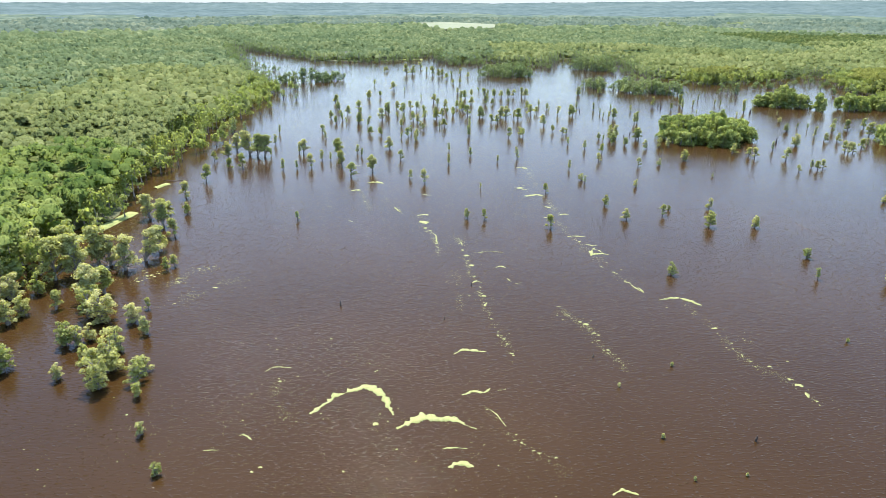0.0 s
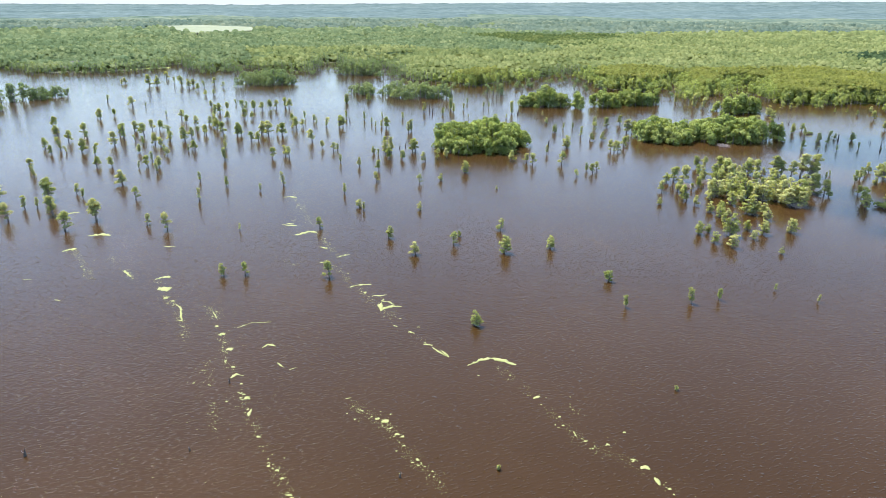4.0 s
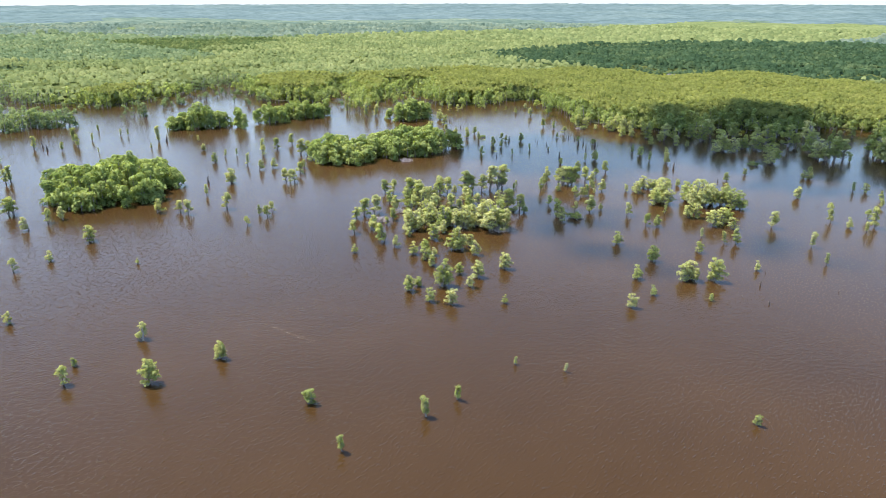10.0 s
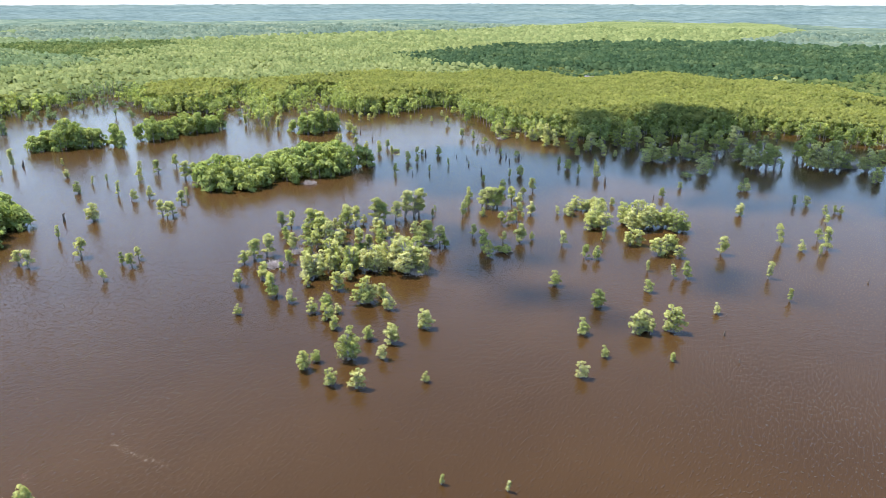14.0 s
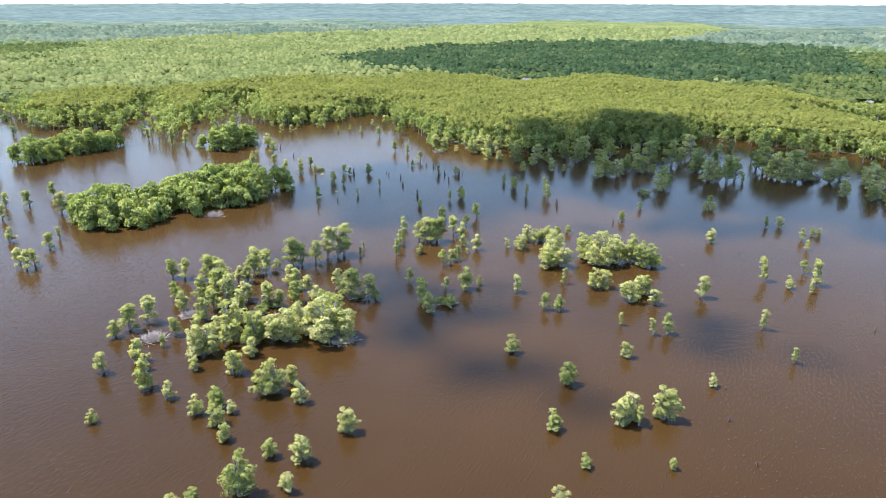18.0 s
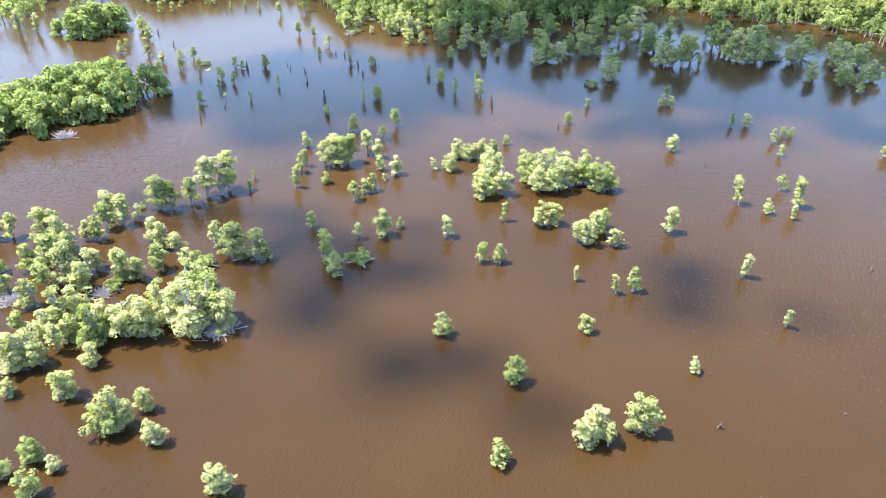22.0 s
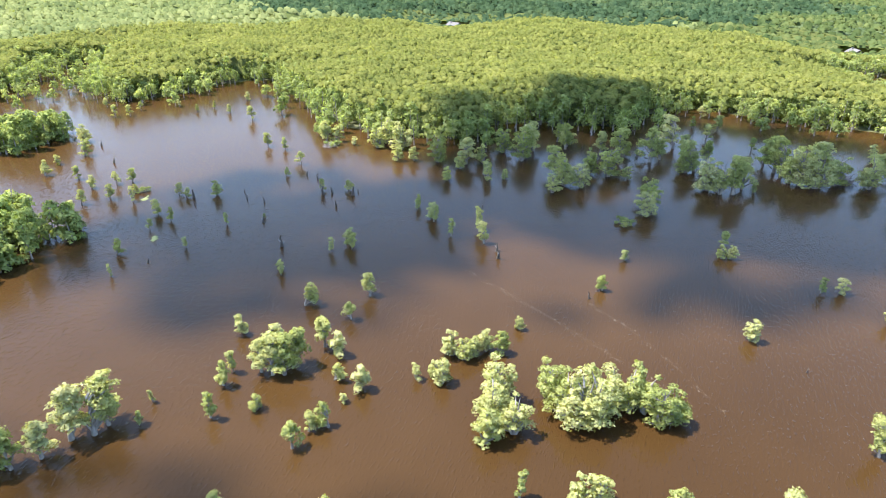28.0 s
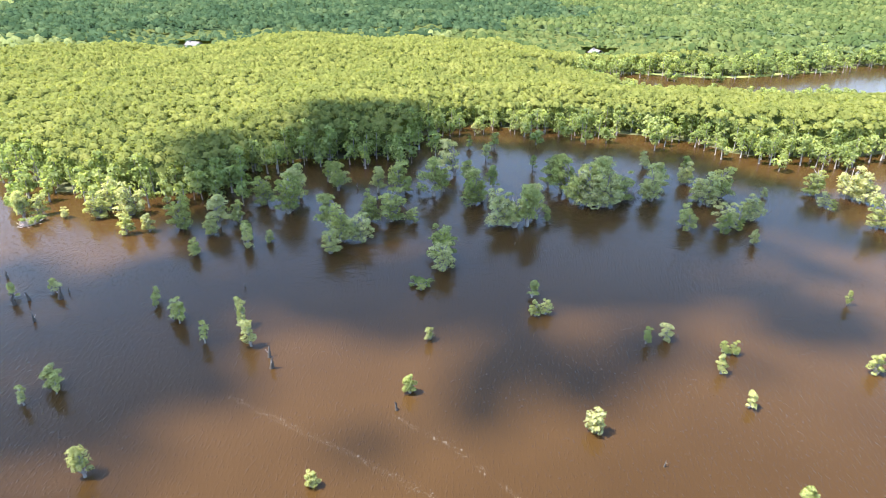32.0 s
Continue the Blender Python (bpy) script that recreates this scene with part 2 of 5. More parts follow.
ISLANDS = [(165, 432, 32, 26, 0), (290, 414, 20, 19, 0), (335, 402, 30, 23, -15), (420, 492, 21, 17, 10), (63, 792, 36, 27, 0), (180, 866, 33, 17, 0), (146, 690, 13, 9, 0), (190, 655, 40, 18, -28),
           (268, 652, 14, 7, 0), (276, 570, 22, 14, -12), (298, 550, 9, 12, 0), (329, 554, 13, 11, 0), (365, 560, 26, 15, -10), (-150, 728, 38, 11, 24)]
PINES = np.array([(905, 822), (847, 715), (816, 640), (797, 555), (772, 478), (741, 415), (715, 358), (742, 306), (795, 281), (880, 268), (930, 205), (1150, 150), (1650, 190), (1720, 390), (1690, 630), (1530, 755), (1290, 840), (1090, 880)])
FLATS = np.array([(430, 900), (540, 1075), (880, 1400), (1110, 1500), (1340, 1510), (1830, 1365), (2270, 1390), (2800, 1360), (3000, 750), (2500, 520), (1700, 560), (1400, 600), (1000, 560), (880, 268), (930, 230), (700, 250), (640, 560), (560, 760)])                 # the flooded cypress flats behind the shore
FIELD = np.array([(-110, 2060), (-25, 1610), (106, 1740), (122, 1966), (-10, 2125)])
CORE = np.array([(0, 90), (110, 330), (330, 330), (430, 300)], float)     # the lake's middle line


def inside(p, poly):
    x, y = p[:, 0], p[:, 1]
    r = np.zeros(len(p), bool)
    for (ax, ay), (bx, by) in zip(poly, np.roll(poly, -1, 0)):
        cross = (ay > y) != (by > y)
        r ^= cross & (x < (bx - ax) * (y - ay) / (by - ay + 1e-9) + ax)
    return r


def to_line(p, poly, closed=True):
    best = np.full(len(p), 1e9)
    ends = np.roll(poly, -1, 0) if closed else poly[1:]
    for a, b in zip(poly, ends):
        d = b - a
        s = np.clip(((p - a) @ d) / (d @ d + 1e-9), 0, 1)
        best = np.minimum(best, np.hypot(*(p - a - s[:, None] * d).T))
    return best


def smooth_noise(p, size, seed=0, octaves=2):
    """Value noise between 0 and 1 over the plan, for many points at once."""
    total, amp, out = 0.0, 1.0, np.zeros(len(p))
    for o in range(octaves):
        q = p / size * 2 ** o + 17.3 * seed + 5.1 * o
        i = np.floor(q).astype(np.int64)
        f = q - i
        f = f * f * (3 - 2 * f)
        def at(dx, dy):
            h = ((i[:, 0] + dx) * 374761393 + (i[:, 1] + dy) * 668265263 + seed * 2147483) & 0x7FFFFFFF
            h = ((h ^ (h >> 13)) * 1274126177) & 0x7FFFFFFF
            return (h ^ (h >> 16)) % 10007 / 10007.0
        v = (at(0, 0) * (1 - f[:, 0]) + at(1, 0) * f[:, 0]) * (1 - f[:, 1]) + (at(0, 1) * (1 - f[:, 0]) + at(1, 1) * f[:, 0]) * f[:, 1]
        out += amp * v
        total += amp
        amp *= 0.5
    return out / total


def inland(p):
    """Metres from the shore, positive on land."""
    q = p + np.stack([smooth_noise(p, 42, 1, 3), smooth_noise(p, 42, 2, 3)], 1) * 30 - 15
    d = to_line(q, LAKE) * np.where(inside(q, LAKE), -1, 1)
    r = to_line(q, RIVER) * np.where(inside(q, RIVER), -1, 1)
    return np.minimum(d, r)


# ---- mesh helpers ----


def mesh_of(name, verts, faces, material, normals=None):
    """faces: rows of equal length, as an array."""
    me = bpy.data.meshes.new(name)
    verts, faces = np.asarray(verts, np.float32), np.asarray(faces, np.int32)
    n, k = faces.shape
    me.vertices.add(len(verts))
    me.vertices.foreach_set("co", verts.ravel())
    me.loops.add(n * k)
    me.loops.foreach_set("vertex_index", faces.ravel())
    me.polygons.add(n)
    me.polygons.foreach_set("loop_start", np.arange(0, n * k, k, dtype=np.int32))
    me.polygons.foreach_set("use_smooth", np.ones(n, bool))
    me.update(calc_edges=True)
    me.materials.append(material)
    if normals is not None:
        me.normals_split_custom_set_from_vertices(np.asarray(normals, np.float32))
    return me


def part(name, mesh, parent, label=""):
    ob = new(name, mesh)
    ob.parent = parent
    return tagged(ob, label) if label else ob


def unit(v):
    return v / (np.linalg.norm(v, axis=-1, keepdims=True) + 1e-9)


def tufts(rng, centres, outward, size, jitter=0.42):
    """One ragged spray of leaves at each centre, shaded as part of its clump."""
    n = len(centres)
    w = unit(outward + rng.normal(0, 0.5, (n, 3)))
    w *= np.where((w * outward).sum(1, keepdims=True) < 0, -1, 1)
    u = unit(np.cross(w, rng.normal(0, 1, (n, 3))))
    v = np.cross(w, u)
    s = np.broadcast_to(np.asarray(size, float), (n,))[:, None]
    a, b, c = (rng.uniform(0.6, 1.5, (n, 1)) for _ in range(3))
    q = np.stack([centres + u * s * a, centres + (v * 0.87 - u * 0.5) * s * b, centres - (v * 0.87 + u * 0.5) * s * c], 1)
    nor = unit(outward + (0, 0, 0.1) + rng.normal(0, jitter, (n, 3)))
    return q.reshape(-1, 3), np.arange(3 * n).reshape(-1, 3), np.repeat(nor, 3, 0)


def ball_points(rng, n):
    return unit(rng.normal(0, 1, (n, 3)))


def clump(rng, centre, r, n, size, flat=0.8):
    """Leaf sprays over a lumpy ball."""
    d = ball_points(rng, n)
    d[:, 2] = np.where(d[:, 2] < -0.45, -d[:, 2], d[:, 2])
    lump = 1 + 0.22 * np.sin(d @ rng.normal(0, 4, 3) + rng.uniform(0, 6))
    p = np.asarray(centre) + d * (r * lump * rng.uniform(0.72, 1.05, n))[:, None] * (1, 1, flat)
    return tufts(rng, p, unit(d + (0, 0, 0.15)), size)


def joined(pieces):
    vs, fs, ns, off = [], [], [], 0
    for v, f, n in pieces:
        vs.append(v), fs.append(f + off), ns.append(n)
        off += len(v)
    return np.concatenate(vs), np.concatenate(fs), np.concatenate(ns)


def tube(path, radii, sides=6):
    """A tapered stem along a path."""
    path, rings = np.asarray(path, float), []
    for i, (p, r) in enumerate(zip(path, radii)):
        t = unit(path[min(i + 1, len(path) - 1)] - path[max(i - 1, 0)])
        u = unit(np.cross(t, (0.3, 0.9, 0.1)))
        v = np.cross(t, u)
        a = np.arange(sides) * 2 * np.pi / sides
        rings.append(p + r * (np.cos(a)[:, None] * u + np.sin(a)[:, None] * v))
    v = np.concatenate(rings)
    f = [(i * sides + j, i * sides + (j + 1) % sides, (i + 1) * sides + (j + 1) % sides, (i + 1) * sides + j)
         for i in range(len(path) - 1) for j in range(sides)]
    top = (len(path) - 1) * sides
    f += [(top, top + 1, top + 2, top + 3), (top, top + 3, top + 4, top + 5)] if sides == 6 else []
    c = np.repeat(path, sides, 0)
    return v, np.array(f), unit(v - c)


# ---- ground and water ----


def polar(radii, angles, middle):
    r, a = np.meshgrid(radii, angles, indexing="ij")
    p = np.stack([middle[0] + r * np.sin(a), middle[1] + r * np.cos(a)], -1).reshape(-1, 2)
    n, k = len(radii), len(angles)
    i = np.arange(n * k).reshape(n, k)
    f = np.stack([i[:-1, :-1], i[:-1, 1:], i[1:, 1:], i[1:, :-1]], -1).reshape(-1, 4)
    return p, f


MIDDLE = (240.0, 330.0)
full = np.linspace(-np.pi, np.pi, 241)
p, f = polar(np.r_[0.01, np.geomspace(8, 4700, 110)], full, MIDDLE)
land = inland(p)
far_off = np.hypot(*(p - MIDDLE).T)
rise = np.clip((far_off - 1500) / 3400, 0, 1) ** 1.5 * (44 + 62 * np.clip((p[:, 0] - 300) / 4000, 0, 1))
z = np.clip(land / 25, -1, 1) * 0.9 - 0.35 + rise + np.where(land > 20, smooth_noise(p, 60, 3) * 0.8, 0)
tagged(new("ground", mesh_of("ground", np.c_[p, z], f, M_GROUND)), "dark swamp soil with leaf litter under the woods", "ground", kind="structure")
p, f = polar(np.r_[0.01, np.geomspace(20, 1500, 40)], full, MIDDLE)
tagged(new("water", mesh_of("water", np.c_[p, p[:, 0] * 0], f, M_WATER)), "tea-brown rippled water of a flooded cypress lake", "lake", kind="structure")

# ---- woods ----
rng = np.random.default_rng(7)


def jittered(x0, x1, y0, y1, step):
    gx, gy = np.meshgrid(np.arange(x0, x1, step), np.arange(y0, y1, step))
    return np.stack([gx.ravel(), gy.ravel()], 1) + rng.uniform(-0.42, 0.42, (gx.size, 2)) * step


HOUSES = [(848, 146, 20), (852, 486, 70), (-161.8, 1048.8, 5)]      # place and turn


def clear_of_houses(p):
    return np.min([np.hypot(p[:, 0] - x, p[:, 1] - y) for x, y, a in HOUSES], 0)


def height_at(p):
    """How tall the woods stand, in metres; lowered by houses and river so the camera sees them."""
    return (10.5 + 9.0 * smooth_noise(p, 60, 4) + 3.0 * smooth_noise(p, 14, 5)) * np.clip(clear_of_houses(p) / 80, 0.5, 1) * np.where(p[:, 0] < 760, np.interp(to_line(p, RIVER), (0, 70), (0.55, 1.0)), 1.0)


def wood_base(p):
    return np.clip((np.hypot(*(p - MIDDLE).T) - 1500) / 3400, 0, 1) ** 1.5 * (44 + 62 * np.clip((p[:, 0] - 300) / 4000, 0, 1))


def shells(spots, height, radius, base, sides, rings):
    """Uneven rounded crown tops that the leaf sprays stand on."""
    n = len(spots)
    mid = np.c_[spots, height + base - radius * 0.85]
    turn = rng.uniform(0, 6.28, (n, 1))
    a = np.arange(sides) * 2 * np.pi / sides + turn
    cols = [mid[:, None] + np.array([0, 0, 1.0]) * radius[:, None, None] * rng.uniform(0.85, 1.05, (n, 1, 1))]
    for k, tilt in enumerate(rings):
        aa = a + 0.5 * k * 2 * np.pi / sides + rng.normal(0, 0.12, a.shape)
        d = np.stack([math.sin(tilt) * np.cos(aa), math.sin(tilt) * np.sin(aa), np.full(aa.shape, math.cos(tilt))], -1)
        cols.append(mid[:, None] + d * (radius[:, None] * rng.uniform(0.8, 1.12, aa.shape))[..., None])
    v = np.concatenate(cols, 1)
    f = [(0, 1 + j, 1 + (j + 1) % sides) for j in range(sides)]
    for k in range(len(rings) - 1):
        o, q = 1 + k * sides, 1 + (k + 1) * sides
        for j in range(sides):
            f += [(o + j, q + j, o + (j + 1) % sides), (q + j, q + (j + 1) % sides, o + (j + 1) % sides)]
    nor = unit((v - mid[:, None]) / radius[:, None, None] + np.array([0, 0, 1.5]))
    f = (np.array(f)[None] + (np.arange(n) * v.shape[1])[:, None, None]).reshape(-1, 3)
    return v.reshape(-1, 3), f, nor.reshape(-1, 3)


FAR_RINGS = (0.78, 1.65)


def domes(name, spots, height, radius, n_leaf, material, base=0.0, leaf=0.16, sides=5, rings=FAR_RINGS, core=0.91):
    """Closed-canopy crowns, each an uneven dome ragged with leaf sprays."""
    n = len(spots)
    d = ball_points(rng, n * n_leaf)
    d[:, 2] = np.abs(d[:, 2]) * 1.15 - 0.15
    r = np.repeat(radius, n_leaf)[:, None]
    mid = np.repeat(np.c_[spots, height + base - radius * 0.85], n_leaf, 0)
    pts = mid + d * r * rng.uniform(core - 0.03, 1.08, (len(d), 1))
    leaves = tufts(rng, pts, unit(d + (0, 0, 1.1)), np.repeat(radius, n_leaf) * leaf, 0.24)
    v, f, nor = joined([shells(spots, height, radius * core, base, sides, rings), leaves])
    return mesh_of(name, v, f, material, nor)


def stems(name, spots, height, girth, material, lean=0.5):
    """Flared, bare stems that stand in the water at a wood's edge."""
    n, sides = len(spots), 5
    a = np.arange(sides) * 2 * np.pi / sides
    rings = []
    off = rng.normal(0, lean, (n, 2))
    for zz, rr in ((-0.6, 2.2), (0.9, 1.25), (4.0, 0.85), (1.0, 0.45)):
        at = height * 0.86 if rr == 0.45 else np.full(n, zz)
        k = at / height
        x = spots[:, 0, None] + off[:, 0, None] * k[:, None] + np.cos(a) * (girth * rr)[:, None]
        y = spots[:, 1, None] + off[:, 1, None] * k[:, None] + np.sin(a) * (girth * rr)[:, None]
        rings.append(np.stack([x, y, np.repeat(at[:, None], sides, 1)], -1))
    v = np.concatenate(rings, 1)
    f = np.array([(k * sides + j, k * sides + (j + 1) % sides, (k + 1) * sides + (j + 1) % sides, (k + 1) * sides + j) for k in range(3) for j in range(sides)])
    f = (f[None] + (np.arange(n) * 4 * sides)[:, None, None]).reshape(-1, 4)
    return mesh_of(name, v.reshape(-1, 3), f, material)


def full_crowns(name, spots, height, spread, material, clumps=7, n_leaf=24, low=0.38, leaf=0.34):
    """Crowns that show their sides: several clumps of sprays each, hung between low and the top."""
    n = len(spots)
    k = rng.uniform(0, 1, (n, clumps))
    ang = rng.uniform(0, 6.28, (n, clumps))
    zz = low + (0.92 - low) * (np.arange(clumps)[None] + k) / clumps
    out = np.sqrt(rng.uniform(0.05, 1, (n, clumps))) * np.sqrt(np.clip(1.05 - zz, 0.05, 1)) * 0.9
    c = np.stack([spots[:, :1] + np.cos(ang) * out * spread[:, None], spots[:, 1:] + np.sin(ang) * out * spread[:, None], zz * height[:, None]], -1).reshape(-1, 3)
    r = np.repeat(spread, clumps) * rng.uniform(0.36, 0.62, n * clumps)
    d = ball_points(rng, n * clumps * n_leaf)
    d[:, 2] = np.where(d[:, 2] < -0.5, -d[:, 2], d[:, 2])
    rr = np.repeat(r, n_leaf)[:, None]
    pts = np.repeat(c, n_leaf, 0) + d * rr * rng.uniform(0.7, 1.08, (len(d), 1)) * (1, 1, 0.75)
    v, f, nor = tufts(rng, pts, unit(d + (0, 0, 0.2)), np.repeat(r, n_leaf) * leaf)
    return mesh_of(name, v, f, material, nor)


def stuff(name, mesh, label, category):
    return tagged(new(name, mesh), label, category, kind="stuff")


# closed canopy beneath the crowns, out to the horizon
seen = np.linspace(radians(-48), radians(128), 640)
rest = np.linspace(radians(128), radians(312), 90)[1:-1]
p, f = polar(np.geomspace(60, 4650, 215), np.r_[seen, rest, seen[0] + 2 * np.pi], MIDDLE)
land = inland(p)
field = inside(p, FIELD)
z = height_at(p) * np.where(np.hypot(*(p - MIDDLE).T) > 1250, 0.98, np.where(p[:, 0] < -60, 0.72, 0.9)) * np.interp(land, (9, 26), (0, 1)) ** 0.7 * np.where(to_line(p, CORE, False) < 500, 0.88, 0.65) + np.where(to_line(p, CORE, False) < 500, 0.12, 0.35) * np.interp(clear_of_houses(p), (13, 40), (0.1, 1.0)) + wood_base(p) + rng.normal(0, 0.6, len(p))
z += np.where(np.hypot(*(p - MIDDLE).T) > 1250, (rng.normal(0, 1.0, len(p)) + 5 * smooth_noise(p, 60, 21, 3) - 2) * np.interp(np.hypot(*(p - MIDDLE).T), (1600, 3000), (1.0, 0.3)), 0)
ok = (land > 9) & ~field & (clear_of_houses(p) > 13)
ok = ok[f].all(1)
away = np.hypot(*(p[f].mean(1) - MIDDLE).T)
# farther bands take the colours that have haze painted in
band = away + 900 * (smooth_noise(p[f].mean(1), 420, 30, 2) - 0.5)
flat = inside(p[f].mean(1), FLATS)
pine = inside(p[f].mean(1), PINES) & ok & (away >= 700)
flat = flat & ok & (away >= 700) & ~pine
ok = ok & ~flat & ~pine
kinds = (("woodland_floor_canopy", ok & (away < 700), M_UNDER_SHADE, "lower leaf sheet inside the swamp forest, coloured darker for shade"),
         ("cypress_flats", flat, M_SHORE_HAZE, "pale green cypress flats stretching behind the lake"),
         ("pine_floor_canopy", pine, M_PINE, "dark lower leaves of the pine wood"),
         ("mixed_woodland", ok & (away >= 700) & (band < 1500), M_WOOD_HAZE, "unbroken green mixed woodland beyond the lake"),
         ("far_woodland", ok & (away >= 700) & (band >= 1500) & (band < 2700), M_BLUE_HAZE, "woodland in patches far beyond the lake, coloured blue-green for haze"),
         ("distant_woodland", ok & (away >= 700) & (band >= 2700), M_FAR_HAZE, "woodland reaching the horizon, haze painted into its pale blue colour"))
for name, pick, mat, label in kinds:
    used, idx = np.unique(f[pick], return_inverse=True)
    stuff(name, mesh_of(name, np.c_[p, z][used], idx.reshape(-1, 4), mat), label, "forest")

fx = np.array([FIELD.mean(0), *FIELD])
fz = height_at(fx) * 0.95 + wood_base(fx)
ring = np.arange(1, len(FIELD) + 1)
tagged(new("hay_field", mesh_of("hay_field", np.c_[fx, np.full(len(fx), fz.mean())], np.stack([ring * 0, ring, np.roll(ring, -1)], 1), M_FIELD)), "pale mown field in the distant woods", "field", kind="structure")

# crowns near the lake
spots = jittered(-330, 900, -40, 760, 3.8)
spots += rng.normal(0, 0.8, spots.shape)
land = inland(spots)
away = to_line(spots, CORE, False)
west = spots[:, 0] < -60
near = (land > 7) & (away < 420)
h = height_at(spots) + rng.normal(0, 0.6, len(spots))
h *= np.interp(land, (6, 20), (0.86, 1.0))
pick = near & (land > 8) & ~west & (clear_of_houses(spots) > 15)
stuff("cypress_canopy", domes("cypress_canopy", spots[pick], h[pick], rng.uniform(1.5, 2.9, pick.sum()), 34, M_SWAMP, leaf=0.21, sides=5, rings=FAR_RINGS, core=0.8),
      "sunlit yellow-green crowns of dense cypress forest standing in water", "forest")
trees = jittered(-330, -60, 60, 440, 8.4)
trees += rng.normal(0, 1.6, trees.shape)
land = inland(trees)
trees = trees[land > 6]
tall = height_at(trees) * 1.08 + rng.normal(0, 2.6, len(trees))
olive = smooth_noise(trees, 120, 35) * 90 + trees[:, 1] > 350
wide = rng.uniform(3.8, 6.6, len(trees)) * np.where(olive, 0.85, 1.0)
lobes = 8
spots = np.repeat(trees, lobes, 0) + rng.uniform(-0.72, 0.72, (len(trees) * lobes, 2)) * np.repeat(wide, lobes)[:, None]
out = np.hypot(*(spots - np.repeat(trees, lobes, 0)).T) / np.repeat(wide, lobes)
h = np.repeat(tall, lobes) - out ** 2 * np.repeat(wide, lobes) * 0.8 + rng.normal(0, 0.5, len(spots))
lobe_size = np.repeat(wide, lobes) * rng.uniform(0.36, 0.6, len(spots))
olive = np.repeat(olive, lobes)
for name, sel, mat, label in (("bank_canopy", ~olive, M_BANK, "deep green broadleaf crowns on the lake bank"), ("bank_cypress_canopy", olive, M_SHORE_HAZE, "olive-green cypress crowns behind the lake bank")):
    stuff(name, domes(name, spots[sel], h[sel], lobe_size[sel], 24, mat, leaf=0.19, core=0.84, sides=5, rings=FAR_RINGS), label, "forest")

# woods' edge: whole crowns and bare flared stems
spots = jittered(-330, 900, -140, 760, 5.8)
land = inland(spots) + rng.normal(0, 2.5, len(spots))
away = to_line(spots, CORE, False)
chance = np.interp(land, (-22, -8, 0, 16, 20), (0.0, 0.16, 0.75, 0.75, 0.0))
lake_side = (away < 440) | (spots[:, 0] > 640) & (away < 580)
pick = (rng.uniform(0, 1, len(spots)) < chance) & lake_side & ((spots[:, 0] > -60) | (spots[:, 1] > 330) | (land > 3) & (spots[:, 1] > 60)) & ((spots[:, 1] > -40) | (spots[:, 0] > 640))
e = spots[pick]
h = height_at(e) * rng.uniform(0.62, 1.0, len(e)) * np.interp(land[pick], (-25, 0, 10), (0.55, 0.8, 1.05))
stuff("edge_cypresses", full_crowns("edge_cypresses", e, h, rng.uniform(2.3, 4.4, len(e)), M_EDGE, 9, 22, 0.3),
      "grey-green cypress crowns along the flooded forest edge", "forest")
low = (rng.uniform(0, 1, len(spots)) < 0.85) & (land > 5) & (land < 26) & lake_side & ((spots[:, 1] > 60) | (spots[:, 0] > 400))
u = spots[low] + rng.normal(0, 1.5, (low.sum(), 2))
stuff("edge_thicket", full_crowns("edge_thicket", u, height_at(u) * rng.uniform(0.5, 0.75, len(u)), rng.uniform(2.2, 3.4, len(u)), M_EDGE, 6, 18, 0.05),
      "shaded lower growth between trunks at the forest edge", "forest")
stuff("edge_stems", stems("edge_stems", e, h, rng.uniform(0.16, 0.30, len(e)), M_BARK), "pale grey flared cypress trunks in dark water", "forest")

# woods farther off
spots = jittered(-900, 1520, -420, 1600, 8.8)
spots += rng.normal(0, 1.6, spots.shape)
land = inland(spots)
away = to_line(spots, CORE, False)
near = ((away < 420) & (spots[:, 0] > -60)) | ((spots[:, 0] < -60) & (spots[:, 0] > -330) & (spots[:, 1] < 440))
toward = np.arctan2(spots[:, 0] - 240, spots[:, 1] - 100)
pick = (land > 1) & (clear_of_houses(spots) > 15) & ~near & (np.hypot(*(spots - MIDDLE).T) < 1280) & ~inside(spots, FIELD) & (toward > radians(-80)) & (toward < radians(122))
s = spots[pick]
def uneven(q):
    """Places shifted a little, so that stands meet along wandering lines."""
    return q + np.stack([smooth_noise(q, 70, 36, 3), smooth_noise(q, 70, 37, 3)], 1) * 150 - 75


pine = inside(uneven(s), PINES)
shore = ((land[pick] < 130 + 150 * (smooth_noise(s, 160, 33) - 0.3)) & (s[:, 0] < 620) | inside(uneven(s), FLATS)) & ~pine & (s[:, 0] > 60) | (s[:, 0] < -60) & (land[pick] < 150) & (s[:, 1] < 720)
for name, sel, mat, label in (("shore_cypress_wood", shore, M_SHORE_HAZE, "bright green cypress wood round the far shore"),
                              ("pine_wood", pine, M_PINE, "dark green pine wood behind the cypress swamp"),
                              ("upland_wood", ~shore & ~pine & (s[:, 0] < 560), M_WOOD_HAZE, "green mixed wood on the upland"),
                              ("river_wood", ~shore & ~pine & (s[:, 0] >= 560), M_MIXED, "deep green mixed wood along the river")):
    q = s[sel]
    stuff(name, domes(name, q, height_at(q) * rng.uniform(0.88, 1.12, len(q)) * np.interp(land[pick][sel], (0, 35), (0.5, 1.0)), rng.uniform(3.0, 5.6, len(q)), 12 if name in ("river_wood", "pine_wood") else 8, mat, leaf=0.22, sides=5, rings=FAR_RINGS, core=0.8), label, "forest")
spots = jittered(-1500, 2400, -1100, 2500, 19.0)
away = np.hypot(*(spots - MIDDLE).T)
